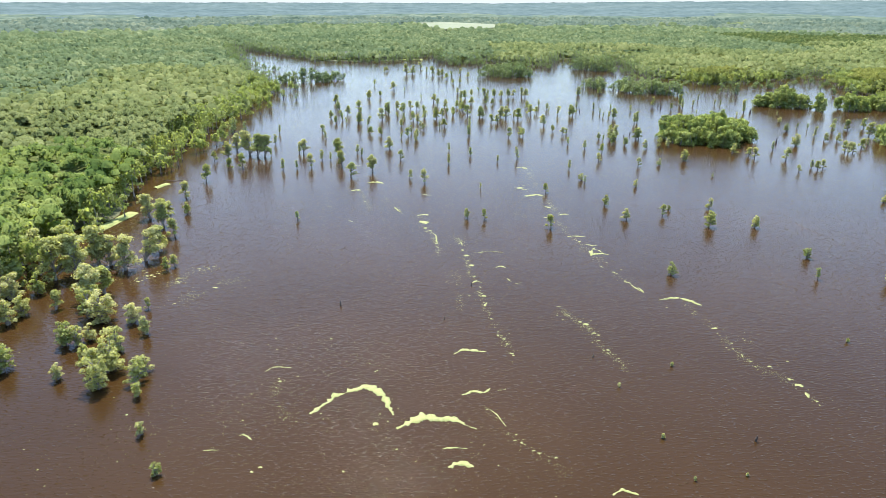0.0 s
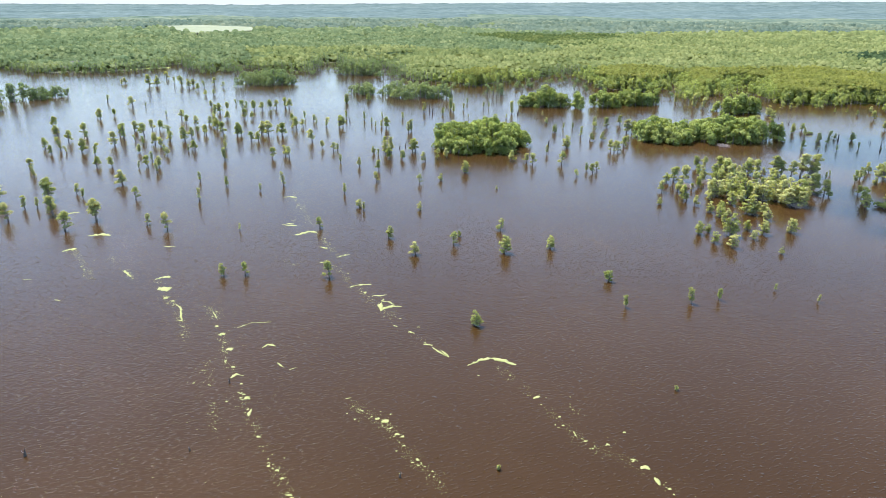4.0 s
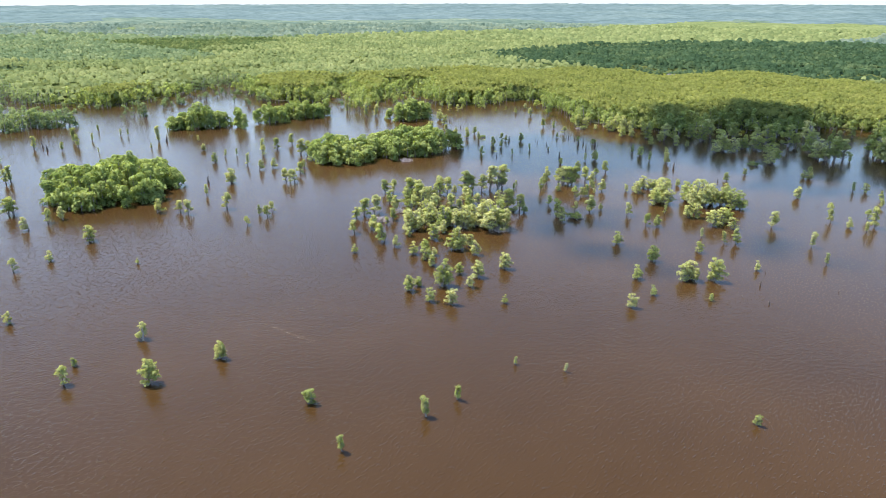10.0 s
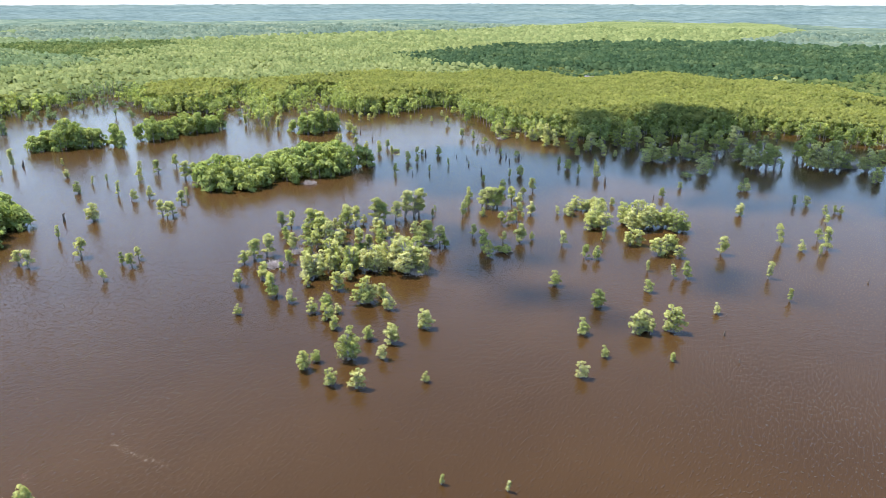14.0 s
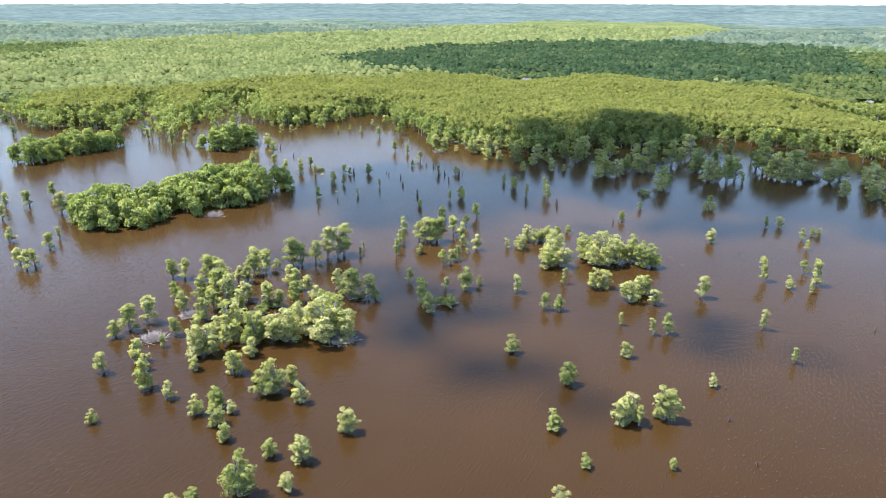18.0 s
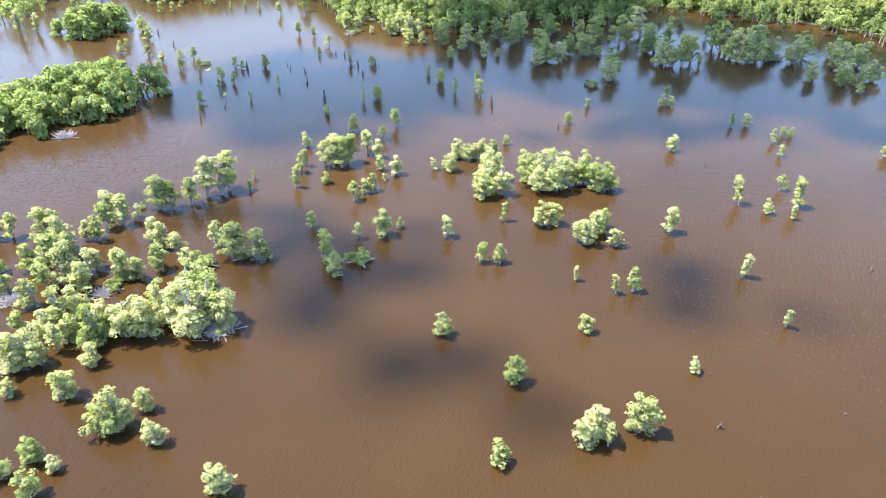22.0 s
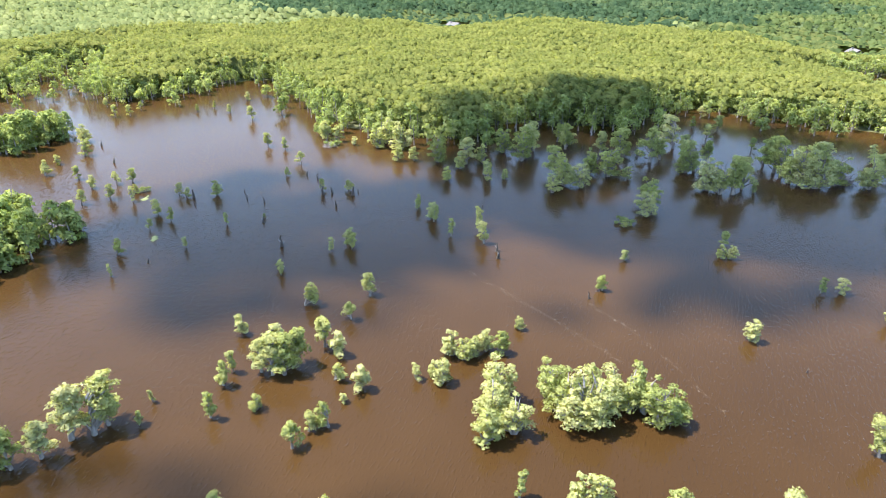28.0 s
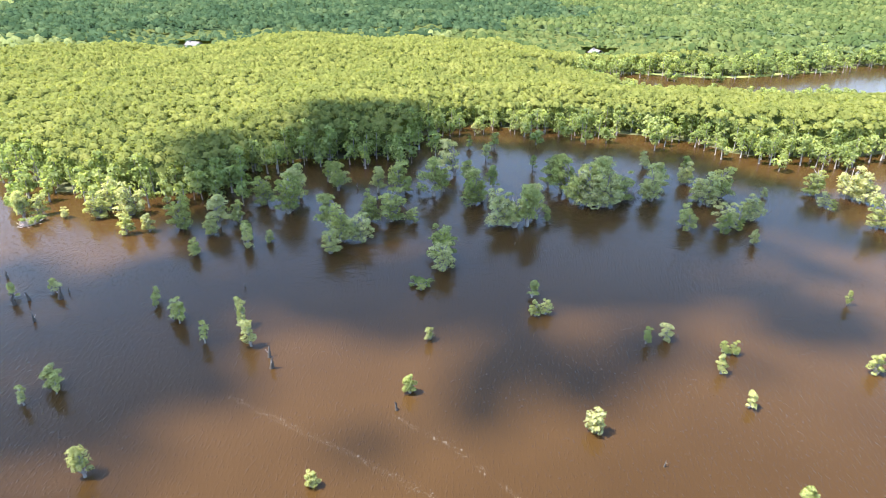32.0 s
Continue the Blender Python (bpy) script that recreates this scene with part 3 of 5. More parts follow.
toward = np.arctan2(spots[:, 0] - 240, spots[:, 1] - 100)
pick = (away > 1260) & (away < 2250) & ~inside(spots, FIELD) & (toward > radians(-44)) & (toward < radians(122))
q = spots[pick]
# crowns past this wandering line get the haze-blue colour
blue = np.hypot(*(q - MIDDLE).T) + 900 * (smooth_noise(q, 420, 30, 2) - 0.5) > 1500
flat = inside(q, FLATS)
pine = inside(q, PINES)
for name, sel, mat in (("far_wood", ~blue & ~flat & ~pine, M_WOOD_HAZE), ("farther_wood", blue & ~flat & ~pine, M_BLUE_HAZE), ("far_flats_wood", flat & ~pine, M_SHORE_HAZE), ("far_pine_wood", pine, M_PINE)):
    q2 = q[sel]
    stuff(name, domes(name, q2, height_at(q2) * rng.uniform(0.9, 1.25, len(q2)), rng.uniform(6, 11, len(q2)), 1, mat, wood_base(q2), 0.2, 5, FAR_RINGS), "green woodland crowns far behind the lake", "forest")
edge = jittered(-420, 900, 380, 1200, 6.0)
land = inland(edge)
away = to_line(edge, CORE, False)
pick = (rng.uniform(0, 1, len(edge)) < np.interp(land, (-26, -8, 0, 8, 10), (0.0, 0.2, 0.9, 0.9, 0.0))) & (away >= 430)
e, h = edge[pick], height_at(edge[pick]) * rng.uniform(0.6, 0.95, pick.sum())
stuff("far_edge_cypresses", full_crowns("far_edge_cypresses", e, h, rng.uniform(2.2, 3.6, len(e)), M_STAND_HAZE, 5, 22, 0.15), "cypress crowns along the far shore", "forest")
stuff("far_edge_stems", stems("far_edge_stems", e, h, rng.uniform(0.2, 0.32, len(e)), M_BARK), "grey trunks along the far shore", "forest")

# wooded islands
for x, y, a, b, turn in ISLANDS:
    g = jittered(-a, a, -b, b, 5.2)
    rr = np.hypot(g[:, 0] / a, g[:, 1] / b)
    g = g[rr < 0.86 + 1.0 * (smooth_noise(g + x, 14, 6) - 0.5)]
    rr = np.hypot(g[:, 0] / a, g[:, 1] / b)
    c, s = math.cos(radians(turn)), math.sin(radians(turn))
    q = np.stack([x + g[:, 0] * c - g[:, 1] * s, y + g[:, 0] * s + g[:, 1] * c], 1)
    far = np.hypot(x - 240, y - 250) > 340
    h = (6.5 + 12.5 * smooth_noise(q, 15, 8)) * (1.12 - 0.45 * rr ** 2)
    isle = tagged(new("wooded_island"), "wooded island of green cypress and tupelo rising from the lake", "island", "wooded islands")
    isle.location = (x, y, 0)
    o = np.array([x, y])
    for at, tall in zip(q - o, h):
        one, high = at[None], np.array([tall])
        part("tree_crown", full_crowns("tree_crown", one, high, rng.uniform(2.8, 4.8, 1), M_STAND_HAZE if far else M_ISLE, 6 if far else 11, 28 if far else 70, 0.05, 0.34 if far else 0.27), isle)
        part("tree_trunk", stems("tree_trunk", one, high, rng.uniform(0.16, 0.3, 1), M_BARK), isle)

# ---- single trees in the water ----
TALL = 6.0      # small patterns are built this tall, big ones twice as tall


def crown_parts(seed, kind, big, airy=1.0):
    r = np.random.default_rng(seed + 100 * big)
    more = 1.9 if big else 1.0
    pieces, tips = [], []
    lean = r.normal(0, 0.35, 2)
    if kind == "bushy":
        spires = int(r.integers(3, 6) if big else r.integers(2, 4))
        n = int(r.integers(17, 24) * more / spires)
        for j in range(spires):
            a0, out = j * 6.28 / spires + r.uniform(-0.4, 0.4), (0.0 if j == 0 and not big else r.uniform(0.55, 1.05))
            ax, ay, top = out * math.cos(a0), out * math.sin(a0), (5.5 if j == 0 else r.uniform(3.2, 5.2))
            for i in range(n):
                k = (i + r.uniform(0, 1)) / n
                wide = (1.0 - 0.5 * k * k) * r.uniform(0.25, 1.0) * (1.25 if spires < 3 else 0.95)
                a = i * 2.4 + r.uniform(-0.5, 0.5)
                tips.append((ax * (0.8 + 0.3 * k) + wide * math.cos(a), ay * (0.8 + 0.3 * k) + wide * math.sin(a), 0.55 + (top - 0.55) * k, r.uniform(0.42, 0.8) * (1.08 - 0.15 * k)))
    elif kind == "crowned":
        n = int(r.integers(14, 20) * more)
        for i in range(n):
            zz = 5.5 - 4.5 * r.uniform(0, 1) ** 1.05
            wide = r.uniform(0.15, 1.6) * (1.22 - 0.15 * zz)
            a = i * 2.4 + r.uniform(-0.5, 0.5)
            tips.append((wide * math.cos(a) + lean[0], wide * math.sin(a) + lean[1], zz, r.uniform(0.45, 0.85)))
        tips.append((lean[0], lean[1], 5.4, 0.6))
        if r.uniform() < 0.5:
            tips.append((r.normal(0, 0.5), r.normal(0, 0.5), 1.6, 0.5))
    else:
        n = int(r.integers(8, 12) * more)
        for i in range(n):
            zz = 0.8 + 4.6 * (i + r.uniform(0.2, 0.8)) / n
            a = i * 2.7 + r.uniform(-0.6, 0.6)
            wide = r.uniform(0.1, 0.55)
            tips.append((wide * math.cos(a) + lean[0] * zz / 6, wide * math.sin(a) + lean[1] * zz / 6, zz, r.uniform(0.38, 0.68)))
    for x, y, zz, rad in tips:
        rad *= 0.84 if big else 1.0
        pieces.append(clump(r, (x, y, zz), rad, int(((150 if big else 90) * rad + 8) * airy), (0.125 if big else 0.19) / airy ** 0.5, 0.8))
    crown = joined(pieces)
    girth = {"bushy": 0.10, "crowned": 0.115, "slender": 0.085}[kind]
    line = [(lean[0] * k * 0.8 + 0.1 * math.sin(5 * k + seed), lean[1] * k * 0.8, zz) for k, zz in ((0, -0.5), (0.05, 0.35), (0.2, 1.2), (0.5, 3.0), (0.8, 4.6), (1, 5.3))]
    stem = tube(line, [girth * s for s in (2.6, 2.0, 1.15, 0.85, 0.5, 0.2)])
    if kind == "bushy":
        stem = joined([stem] + [tube([(0.1 * math.cos(a), 0.1 * math.sin(a), -0.4), (0.45 * math.cos(a), 0.45 * math.sin(a), 0.8), (0.9 * math.cos(a), 0.9 * math.sin(a), 2.2)],
                                     (0.15, 0.12, 0.05)) for a in r.uniform(0, 6.28, 4)])
    limbs = joined([tube([(x * 0.15, y * 0.15, max(0.5, zz - 1.1)), (x * 0.6, y * 0.6, zz - 0.45), (x * 0.95, y * 0.95, zz)], (0.09, 0.06, 0.02)) for x, y, zz, rad in tips])
    return crown, stem, limbs


def tree_pattern(seed, kind, label, group, big=0, airy=1.0):
    crown, stem, limbs = crown_parts(seed, kind, big, airy)
    root = tagged(new({"bushy": "bushy_cypress", "crowned": "cypress_tree", "slender": "slender_cypress"}[kind]), label, "tree", group)
    stem = joined([stem, limbs])
    part("trunk", mesh_of("trunk", stem[0], stem[1], M_BARK, stem[2]), root)
    part("crown", mesh_of("crown", crown[0], crown[1], M_LONE, crown[2]), root)
    return root


def snag_pattern(seed):
    r = np.random.default_rng(seed)
    line = [(0.12 * r.normal() * k, 0.12 * r.normal() * k, zz) for k, zz in ((0, -0.5), (0.3, 0.3), (1, 1.0), (1.5, 1.7), (2, 2.2))]
    v, f, n = tube(line, (0.62, 0.46, 0.30, 0.22, 0.08))
    v = v + r.normal(0, 0.05, v.shape)
    root = tagged(new("snag"), "dark weathered cypress stump standing in the water", "snag", "snags in the lake")
    part("stump", mesh_of("stump", v, f, M_WET), root)
    t = tube([(0.1, 0, 0.9), (0.5, 0.15, 1.3), (0.75, 0.2, 1.75)], (0.1, 0.06, 0.02))
    part("broken_limb", mesh_of("broken_limb", t[0], t[1], M_DEAD), root)
    return root


def shrub_pattern(seed):
    """A low sprawling shrub on a half-sunk log."""
    r = np.random.default_rng(seed)
    tips = [(r.normal(0, 1.0), r.normal(0, 0.6), r.uniform(0.25, 1.2), r.uniform(0.35, 0.6)) for i in range(14)]
    v, f, n = joined([clump(r, q[:3], q[3], 60, 0.15, 0.7) for q in tips])
    root = tagged(new("low_shrub"), "low sprawling shrub with pale green leaves on a sunken log", "shrub", "low shrubs in the lake")
    part("leaves", mesh_of("leaves", v, f, M_EDGE, n), root)
    v, f, n = joined([tube([(-0.2 * x, -0.2 * y, -0.2), (0.6 * x, 0.6 * y, 0.5 * z), (1.05 * x, 1.05 * y, z)], (0.07, 0.05, 0.02)) for x, y, z, w in tips])
    part("branches", mesh_of("branches", v, f, M_DEAD, n), root)
    v, f, n = tube([(-1.9, -0.3, 0.02), (-0.4, 0.05, 0.1), (1.2, 0.1, 0.12), (2.1, 0.4, 0.3)], (0.1, 0.17, 0.16, 0.07))
    part("sunken_log", mesh_of("sunken_log", v, f, M_DEAD, n), root)
    return root


def brush_pattern(seed):
    r = np.random.default_rng(seed)
    sticks = []
    for i in range(320):
        a, e = r.uniform(0, 6.28), r.uniform(0.3, 1.45)
        s = r.uniform(0.6, 1.15)
        d = np.array([math.cos(a) * math.cos(e), math.sin(a) * math.cos(e), math.sin(e) * 0.8])
        o = np.array([r.normal(0, 0.5), r.normal(0, 0.5), -0.1])
        side = r.normal(0, 0.25, 3)
        sticks.append(tube([o, o + d * s * 0.6 + side * 0.4, o + d * s * 1.25 + side], (0.045, 0.035, 0.012)))
    v, f, n = joined(sticks)
    root = tagged(new("dead_brush"), "bleached grey-pink tangle of dead branches in the water", "dead brush", "dead brush in the lake")
    part("branch_tangle", mesh_of("branch_tangle", v, f, M_DEAD, n), root)
    return root


BUSHY_A = [
    (-63.8, 114.2, 3.6), (-55.6, 101.6, 3.1), (44.4, 114.9, 1.3), (46.6, 102.2, 1), (57, 103.5, 0.9), (501.2, 90.7, 12),
    (516.6, 100.6, 4.7), (520.3, 101.9, 6), (525.6, 85, 12.1), (529.9, 89, 13.1), (531.7, 100.4, 12.4), (-131.4, 178.6, 9.2),
    (-121.9, 162.3, 7.9), (-121.2, 167.5, 7), (-107.7, 137.5, 7.7), (-101.7, 167.2, 10.5), (-100, 151, 7.5), (-96.8, 164.6, 10),
    (-96.6, 151.1, 6.6), (-94.9, 154.1, 5), (-92.7, 134.8, 4.6), (-90.7, 143.1, 5.1), (-88.2, 164.1, 6.6), (-85.3, 137.4, 7.7),
    (-85, 148.3, 8.1), (-81.8, 139.3, 9.3), (-81.1, 131.1, 8.9), (-73.7, 133.6, 6.4), (-73.5, 138.7, 5), (-70.8, 128, 4.2),
    (39.8, 134.4, 1.2), (55, 143.9, 1.3)]
BUSHY_B = [
    (105.5, 157.1, 1.4), (187.8, 142.6, 2.9), (244.5, 176.8, 2.7), (280.5, 176.3, 3.6), (355.6, 166.7, 4.7), (414.5, 133.4, 5.5),
    (419.5, 162, 3.8), (423.7, 176.5, 5.3), (483.5, 137.6, 5.4), (491.3, 144.2, 7.9), (492.4, 155.8, 7.6), (494.2, 139.2, 4),
    (494.9, 143.2, 10.1), (497.6, 155.6, 8.5), (505.3, 131.6, 9.5), (518.2, 143.4, 14.1), (518.4, 174.2, 13.4), (519.6, 162.9, 13.4),
    (520.8, 146.4, 8.3), (526, 136.6, 13.1), (527.7, 120.1, 4), (540.3, 146, 9.7), (-125.3, 182.8, 7.5), (72.8, 201.9, 4.8),
    (125.3, 218, 4.3), (183, 238.2, 4.9), (186, 232.1, 5.6), (198.3, 220.9, 2.9), (200.2, 236.9, 4.3), (220, 238.9, 6.2),
    (222.7, 192.2, 4.9), (235.9, 191.8, 3.4)]
BUSHY_C = [
    (244.1, 202, 5.1), (253.8, 189.9, 7.4), (256.8, 188.9, 7.1), (260.6, 183, 8.5), (263.1, 206.2, 6.6), (270.2, 224.3, 5.5),
    (283.4, 198.4, 4.7), (318, 207, 8.2), (320.3, 200.1, 5.5), (322.5, 220, 7.2), (322.6, 205.7, 7.8), (324, 217.2, 7.2),
    (327.4, 205.4, 6.6), (329.9, 239.8, 8), (334.5, 236.2, 9.1), (342.5, 225.4, 12.2), (343.8, 223.1, 12.2), (344.1, 229, 10.7),
    (347.8, 233.3, 9.4), (349.4, 211.4, 9.4), (350.1, 222.2, 10.4), (351.1, 218.1, 10.3), (351.2, 209.1, 7.4), (351.5, 215.1, 9.5),
    (389, 196.7, 6.3), (397.7, 234.4, 4.9), (418.6, 232.6, 3.9), (432.2, 207.3, 4.7), (433.3, 204.7, 4.6), (442.7, 237.7, 3.3),
    (455.7, 232.8, 9.3), (462.4, 233.7, 12.5)]
BUSHY_D = [
    (489.3, 212.5, 12.7), (491.2, 217.2, 15.9), (495.9, 201.4, 4.5), (509.3, 227.1, 12.4), (511.9, 186.1, 21), (511.9, 180.9, 19.9),
    (514.4, 189.9, 15), (93.6, 273.5, 2.6), (103.2, 252, 6.9), (121, 251.3, 5.2), (184.3, 248.6, 5.8), (189, 248.8, 3.7),
    (193.8, 287.3, 3.4), (194.7, 243.2, 9.3), (204.3, 258.2, 4.4), (205.8, 246.5, 4.5), (207, 264.2, 5.5), (207.7, 271, 5),
    (207.9, 240.4, 6.2), (212, 269.6, 5.4), (212.3, 265.1, 3.4), (220.4, 286.5, 4.1), (221.7, 263.9, 8.3), (223.2, 262.6, 8.6),
    (223.2, 254.7, 5.8), (224, 277.3, 6.9), (224.1, 269.7, 2.3), (225.9, 292.5, 9), (227.6, 290.4, 9.3), (228.5, 261.8, 5.4),
    (232.9, 280.1, 5.7), (235.1, 295.3, 7.1)]
BUSHY_E = [
    (236, 289.6, 7), (237.5, 284, 9.5), (238.5, 294.8, 9.5), (241.7, 285.7, 8.7), (242.5, 281.3, 10.6), (243.4, 278.4, 10.9),
    (248.8, 269.2, 12.4), (249, 276.7, 9.5), (250.3, 274.1, 11.1), (251.8, 282.1, 7.6), (252.9, 269.1, 11.9), (253.4, 266.4, 9.5),
    (256.6, 273.8, 8.7), (257.3, 279.8, 8.8), (261.2, 279.6, 7.8), (278.9, 255.6, 6.6), (283.3, 260.8, 8), (286.6, 253, 2.5),
    (318.7, 284.6, 4.2), (328.1, 270.3, 2.5), (336.3, 241.4, 10.2), (341.5, 260.6, 3.9), (342.4, 255.2, 6.4), (342.8, 242.8, 10.5),
    (344.2, 257.8, 4.3), (352.5, 254.7, 6), (353, 257.7, 6.7), (354.8, 253, 5.5), (357.7, 251.5, 6.2), (358.2, 248, 6.2),
    (369.7, 247.9, 3.7), (422.2, 296.9, 6.1)]
BUSHY_F = [
    (463.1, 268.1, 8.6), (464.9, 294.4, 7.6), (469.3, 289, 4.3), (473, 266.5, 13), (473.2, 260, 10), (489.6, 260.9, 10.2),
    (490.2, 246.1, 6.1), (490.3, 254.1, 13.7), (493.7, 290.5, 14.4), (521.9, 279.7, 10.4), (524.3, 248.8, 2.8), (65.2, 322.7, 4.1),
    (89.3, 311.2, 3.8), (113.4, 355.5, 4.1), (133.8, 331.8, 2.2), (369.6, 318.4, 3.5), (392.2, 309.8, 6), (397.5, 346.8, 1.8),
    (457.7, 308.4, 6), (470.5, 336.9, 7.5), (473, 309.6, 7.5), (473.5, 330.8, 6.7), (476.8, 321.8, 12.2), (483.3, 354, 10.2),
    (483.5, 304.2, 8.5), (487, 343.9, 12.3), (491.2, 354.6, 11.5), (501.3, 301.6, 11.1), (130.8, 367.3, 6.8), (213.3, 409.2, 8.4),
    (395.2, 403.4, 3.5), (406.5, 375.6, 6)]
BUSHY_G = [
    (481.6, 365.2, 4.5), (482.6, 375.1, 8.3), (230.2, 457.4, 6.1), (404.5, 456.8, 4.7), (417.4, 457.1, 7.8), (431.2, 475, 8.7),
    (241.5, 492.6, 4.8), (118.9, 634.4, 8.5), (141, 645.1, 7.2)]
CROWNED_A = [
    (-114.1, 172.1, 5.7), (-87.5, 172.7, 3.6), (-81.1, 157.6, 5.4), (372.9, 163.9, 4.9), (399.7, 164.9, 4), (411.3, 167.3, 5.1),
    (420.3, 164.7, 3.6), (498.5, 137.9, 8.2), (524.8, 178.5, 16.7), (532, 158.7, 11.4), (549, 143.8, 9.5), (561.5, 158.4, 7.5),
    (-93.8, 201.5, 5.2), (-92.6, 205.4, 4.5), (299.1, 227.7, 5.3), (299.9, 223.1, 5.3), (302.4, 192.1, 6.4), (333.5, 189.5, 7.1),
    (441.7, 207.9, 4.9), (491.3, 208.3, 17.3), (498.4, 205.4, 13), (512.5, 224.1, 12.9), (520.9, 182, 19.8), (521.4, 239, 9.2),
    (522, 192.4, 16.1), (524.7, 195.4, 15.8), (526.5, 220.5, 9.7), (530.7, 199.5, 12.7), (531.5, 230.9, 9.5), (541, 236.3, 14.5),
    (552.1, 204.8, 6.2), (562.2, 224.6, 7.5)]
CROWNED_B = [
    (581.4, 233.1, 5.8), (582.7, 221.4, 7.4), (603.2, 231.6, 6.2), (-119.5, 287.1, 7.9), (-110.5, 263.8, 5.4), (-62.4, 256.7, 3.6),
    (7.1, 260, 4.4), (13.9, 259.4, 4.4), (39.7, 248.6, 5.6), (67.6, 280.5, 4.9), (72.5, 260.6, 5), (88.9, 266.1, 5),
    (111.4, 274.5, 5.1), (208.1, 281.7, 4.8), (210.1, 289.6, 7.6), (214, 297.8, 4.4), (232.5, 289.7, 6.6), (243.9, 297.7, 7.5),
    (257.4, 298.8, 7.8), (257.9, 294.1, 6), (262.9, 292.6, 7.2), (265.6, 288.5, 5.9), (266.2, 285.8, 5.3), (270, 293.9, 6.3),
    (272.3, 299.4, 7.3), (274.2, 281.9, 10.6), (276.5, 276.1, 8), (276.8, 289.2, 8.2), (278.6, 275.2, 5.4), (295, 273.7, 4.6),
    (295.4, 259.9, 4.5), (300.4, 255.5, 7.8)]
CROWNED_C = [
    (304.4, 252.4, 3.4), (305.9, 240.1, 5.9), (313, 271.6, 6), (318.1, 271.5, 4.5), (320.7, 268.8, 5.7), (321.9, 296, 6.4),
    (329.2, 292.1, 8.7), (329.4, 289.3, 9.9), (330.6, 287.1, 9.9), (333.7, 276.2, 4.8), (333.9, 287.1, 9.8), (334, 269.7, 6.4),
    (335.1, 293.9, 8.4), (341.9, 281.1, 6.7), (343.3, 285.1, 8.1), (355.9, 286.5, 5.1), (368, 288.2, 6.8), (470.7, 298.5, 6.7),
    (482.7, 270.7, 12.1), (499.2, 290.7, 14.3), (504.3, 265, 6.7), (509, 290.7, 13.6), (512.8, 254.9, 14), (516.7, 242.2, 14.7),
    (517.9, 263.3, 10.6), (518.3, 279, 11.6), (519.9, 253.4, 5.8), (528, 285.5, 8.7), (-130.5, 357.7, 5.7), (-120.2, 314.7, 8.5),
    (-117, 340, 6.1), (-110.4, 342.7, 7.9)]
CROWNED_D = [
    (-74.4, 346.3, 7.4), (-58.6, 348, 8.6), (-50.4, 326.6, 7.6), (-40.7, 337.4, 9), (-20.7, 324.1, 4.4), (-12.7, 315.6, 6.8),
    (44.5, 300, 4.4), (101.6, 353.8, 4.8), (182.8, 342.8, 4.1), (194.3, 352.4, 4.5), (195, 347.2, 5.2), (200.5, 352.2, 4.8),
    (207.7, 304.8, 5.7), (214.6, 302.5, 6.6), (220.9, 319.5, 5.2), (223.6, 303.3, 3.4), (225.4, 319.8, 7.9), (229.5, 306.1, 5.5),
    (230.1, 318.8, 8.1), (233.6, 301.1, 5.5), (240.8, 316.2, 6.7), (241, 306.3, 6.9), (246.3, 327.3, 6.1), (246.4, 310.1, 7),
    (249.3, 303.4, 7.7), (249.5, 308.6, 10.2), (249.9, 313, 11.1), (249.9, 318.1, 7.9), (253.7, 305.7, 6.9), (255.5, 340.7, 6.7),
    (256.8, 307.1, 5.4), (258, 337.7, 7.1)]
CROWNED_E = [
    (258.3, 317.1, 6.8), (258.7, 321, 10), (261.9, 325.9, 8.3), (261.9, 329.6, 8.9), (264.9, 320.1, 5.6), (266.4, 317.3, 7.4),
    (272, 302.4, 7.7), (272.1, 319.8, 7.6), (274.7, 317.7, 8.5), (275.9, 324.1, 7.9), (278.6, 316.9, 4.3), (285.5, 316.4, 10.8),
    (286.9, 312.9, 8.2), (291.3, 310.5, 8.3), (297.1, 310, 12), (299.6, 307.3, 12.1), (302.7, 307, 9.2), (340, 306.4, 5.7),
    (356.5, 300.4, 6.7), (427.3, 344.3, 4.8), (429.5, 305.7, 4.7), (431, 334.2, 3.9), (432.5, 336.5, 3.8), (479.3, 309.9, 11.6),
    (-125.9, 383.8, 10.7), (-124.4, 363.3, 10.2), (-115.3, 373.6, 14.6), (-109.6, 369.5, 13.5), (-105.4, 369.6, 12.9), (-85.8, 379, 8.6),
    (-64.3, 373.8, 10.4), (-36.9, 394.5, 7.5)]
CROWNED_F = [
    (-28.3, 364.9, 5.8), (80.7, 397.6, 5.2), (82.4, 364.4, 4.8), (88.8, 386.4, 5.6), (107.4, 407.3, 5.1), (118.8, 399, 5.6),
    (127.2, 403.2, 6.2), (132.8, 403.2, 5.8), (164.6, 385.4, 6.4), (172.4, 380.2, 5.4), (172.8, 373.8, 6.4), (189.1, 370.2, 7.6),
    (234.2, 388.6, 7.3), (234.7, 393.1, 6.7), (238, 390.5, 6.1), (250.1, 402.8, 6.4), (356.5, 367.7, 5.1), (369.4, 404.3, 6),
    (373.3, 372.7, 3.9), (379, 411, 5.4), (382, 372.5, 5), (383.7, 380, 4.1), (384.7, 381.2, 5.3), (387.2, 406.8, 5.5),
    (398.5, 416.7, 5.3), (400, 383.6, 3.8), (401, 387.9, 4.7), (403.4, 414, 5.4), (434.5, 366.2, 3.7), (449, 369.9, 5.7),
    (461.8, 387.8, 6), (462.5, 397.6, 6.4)]
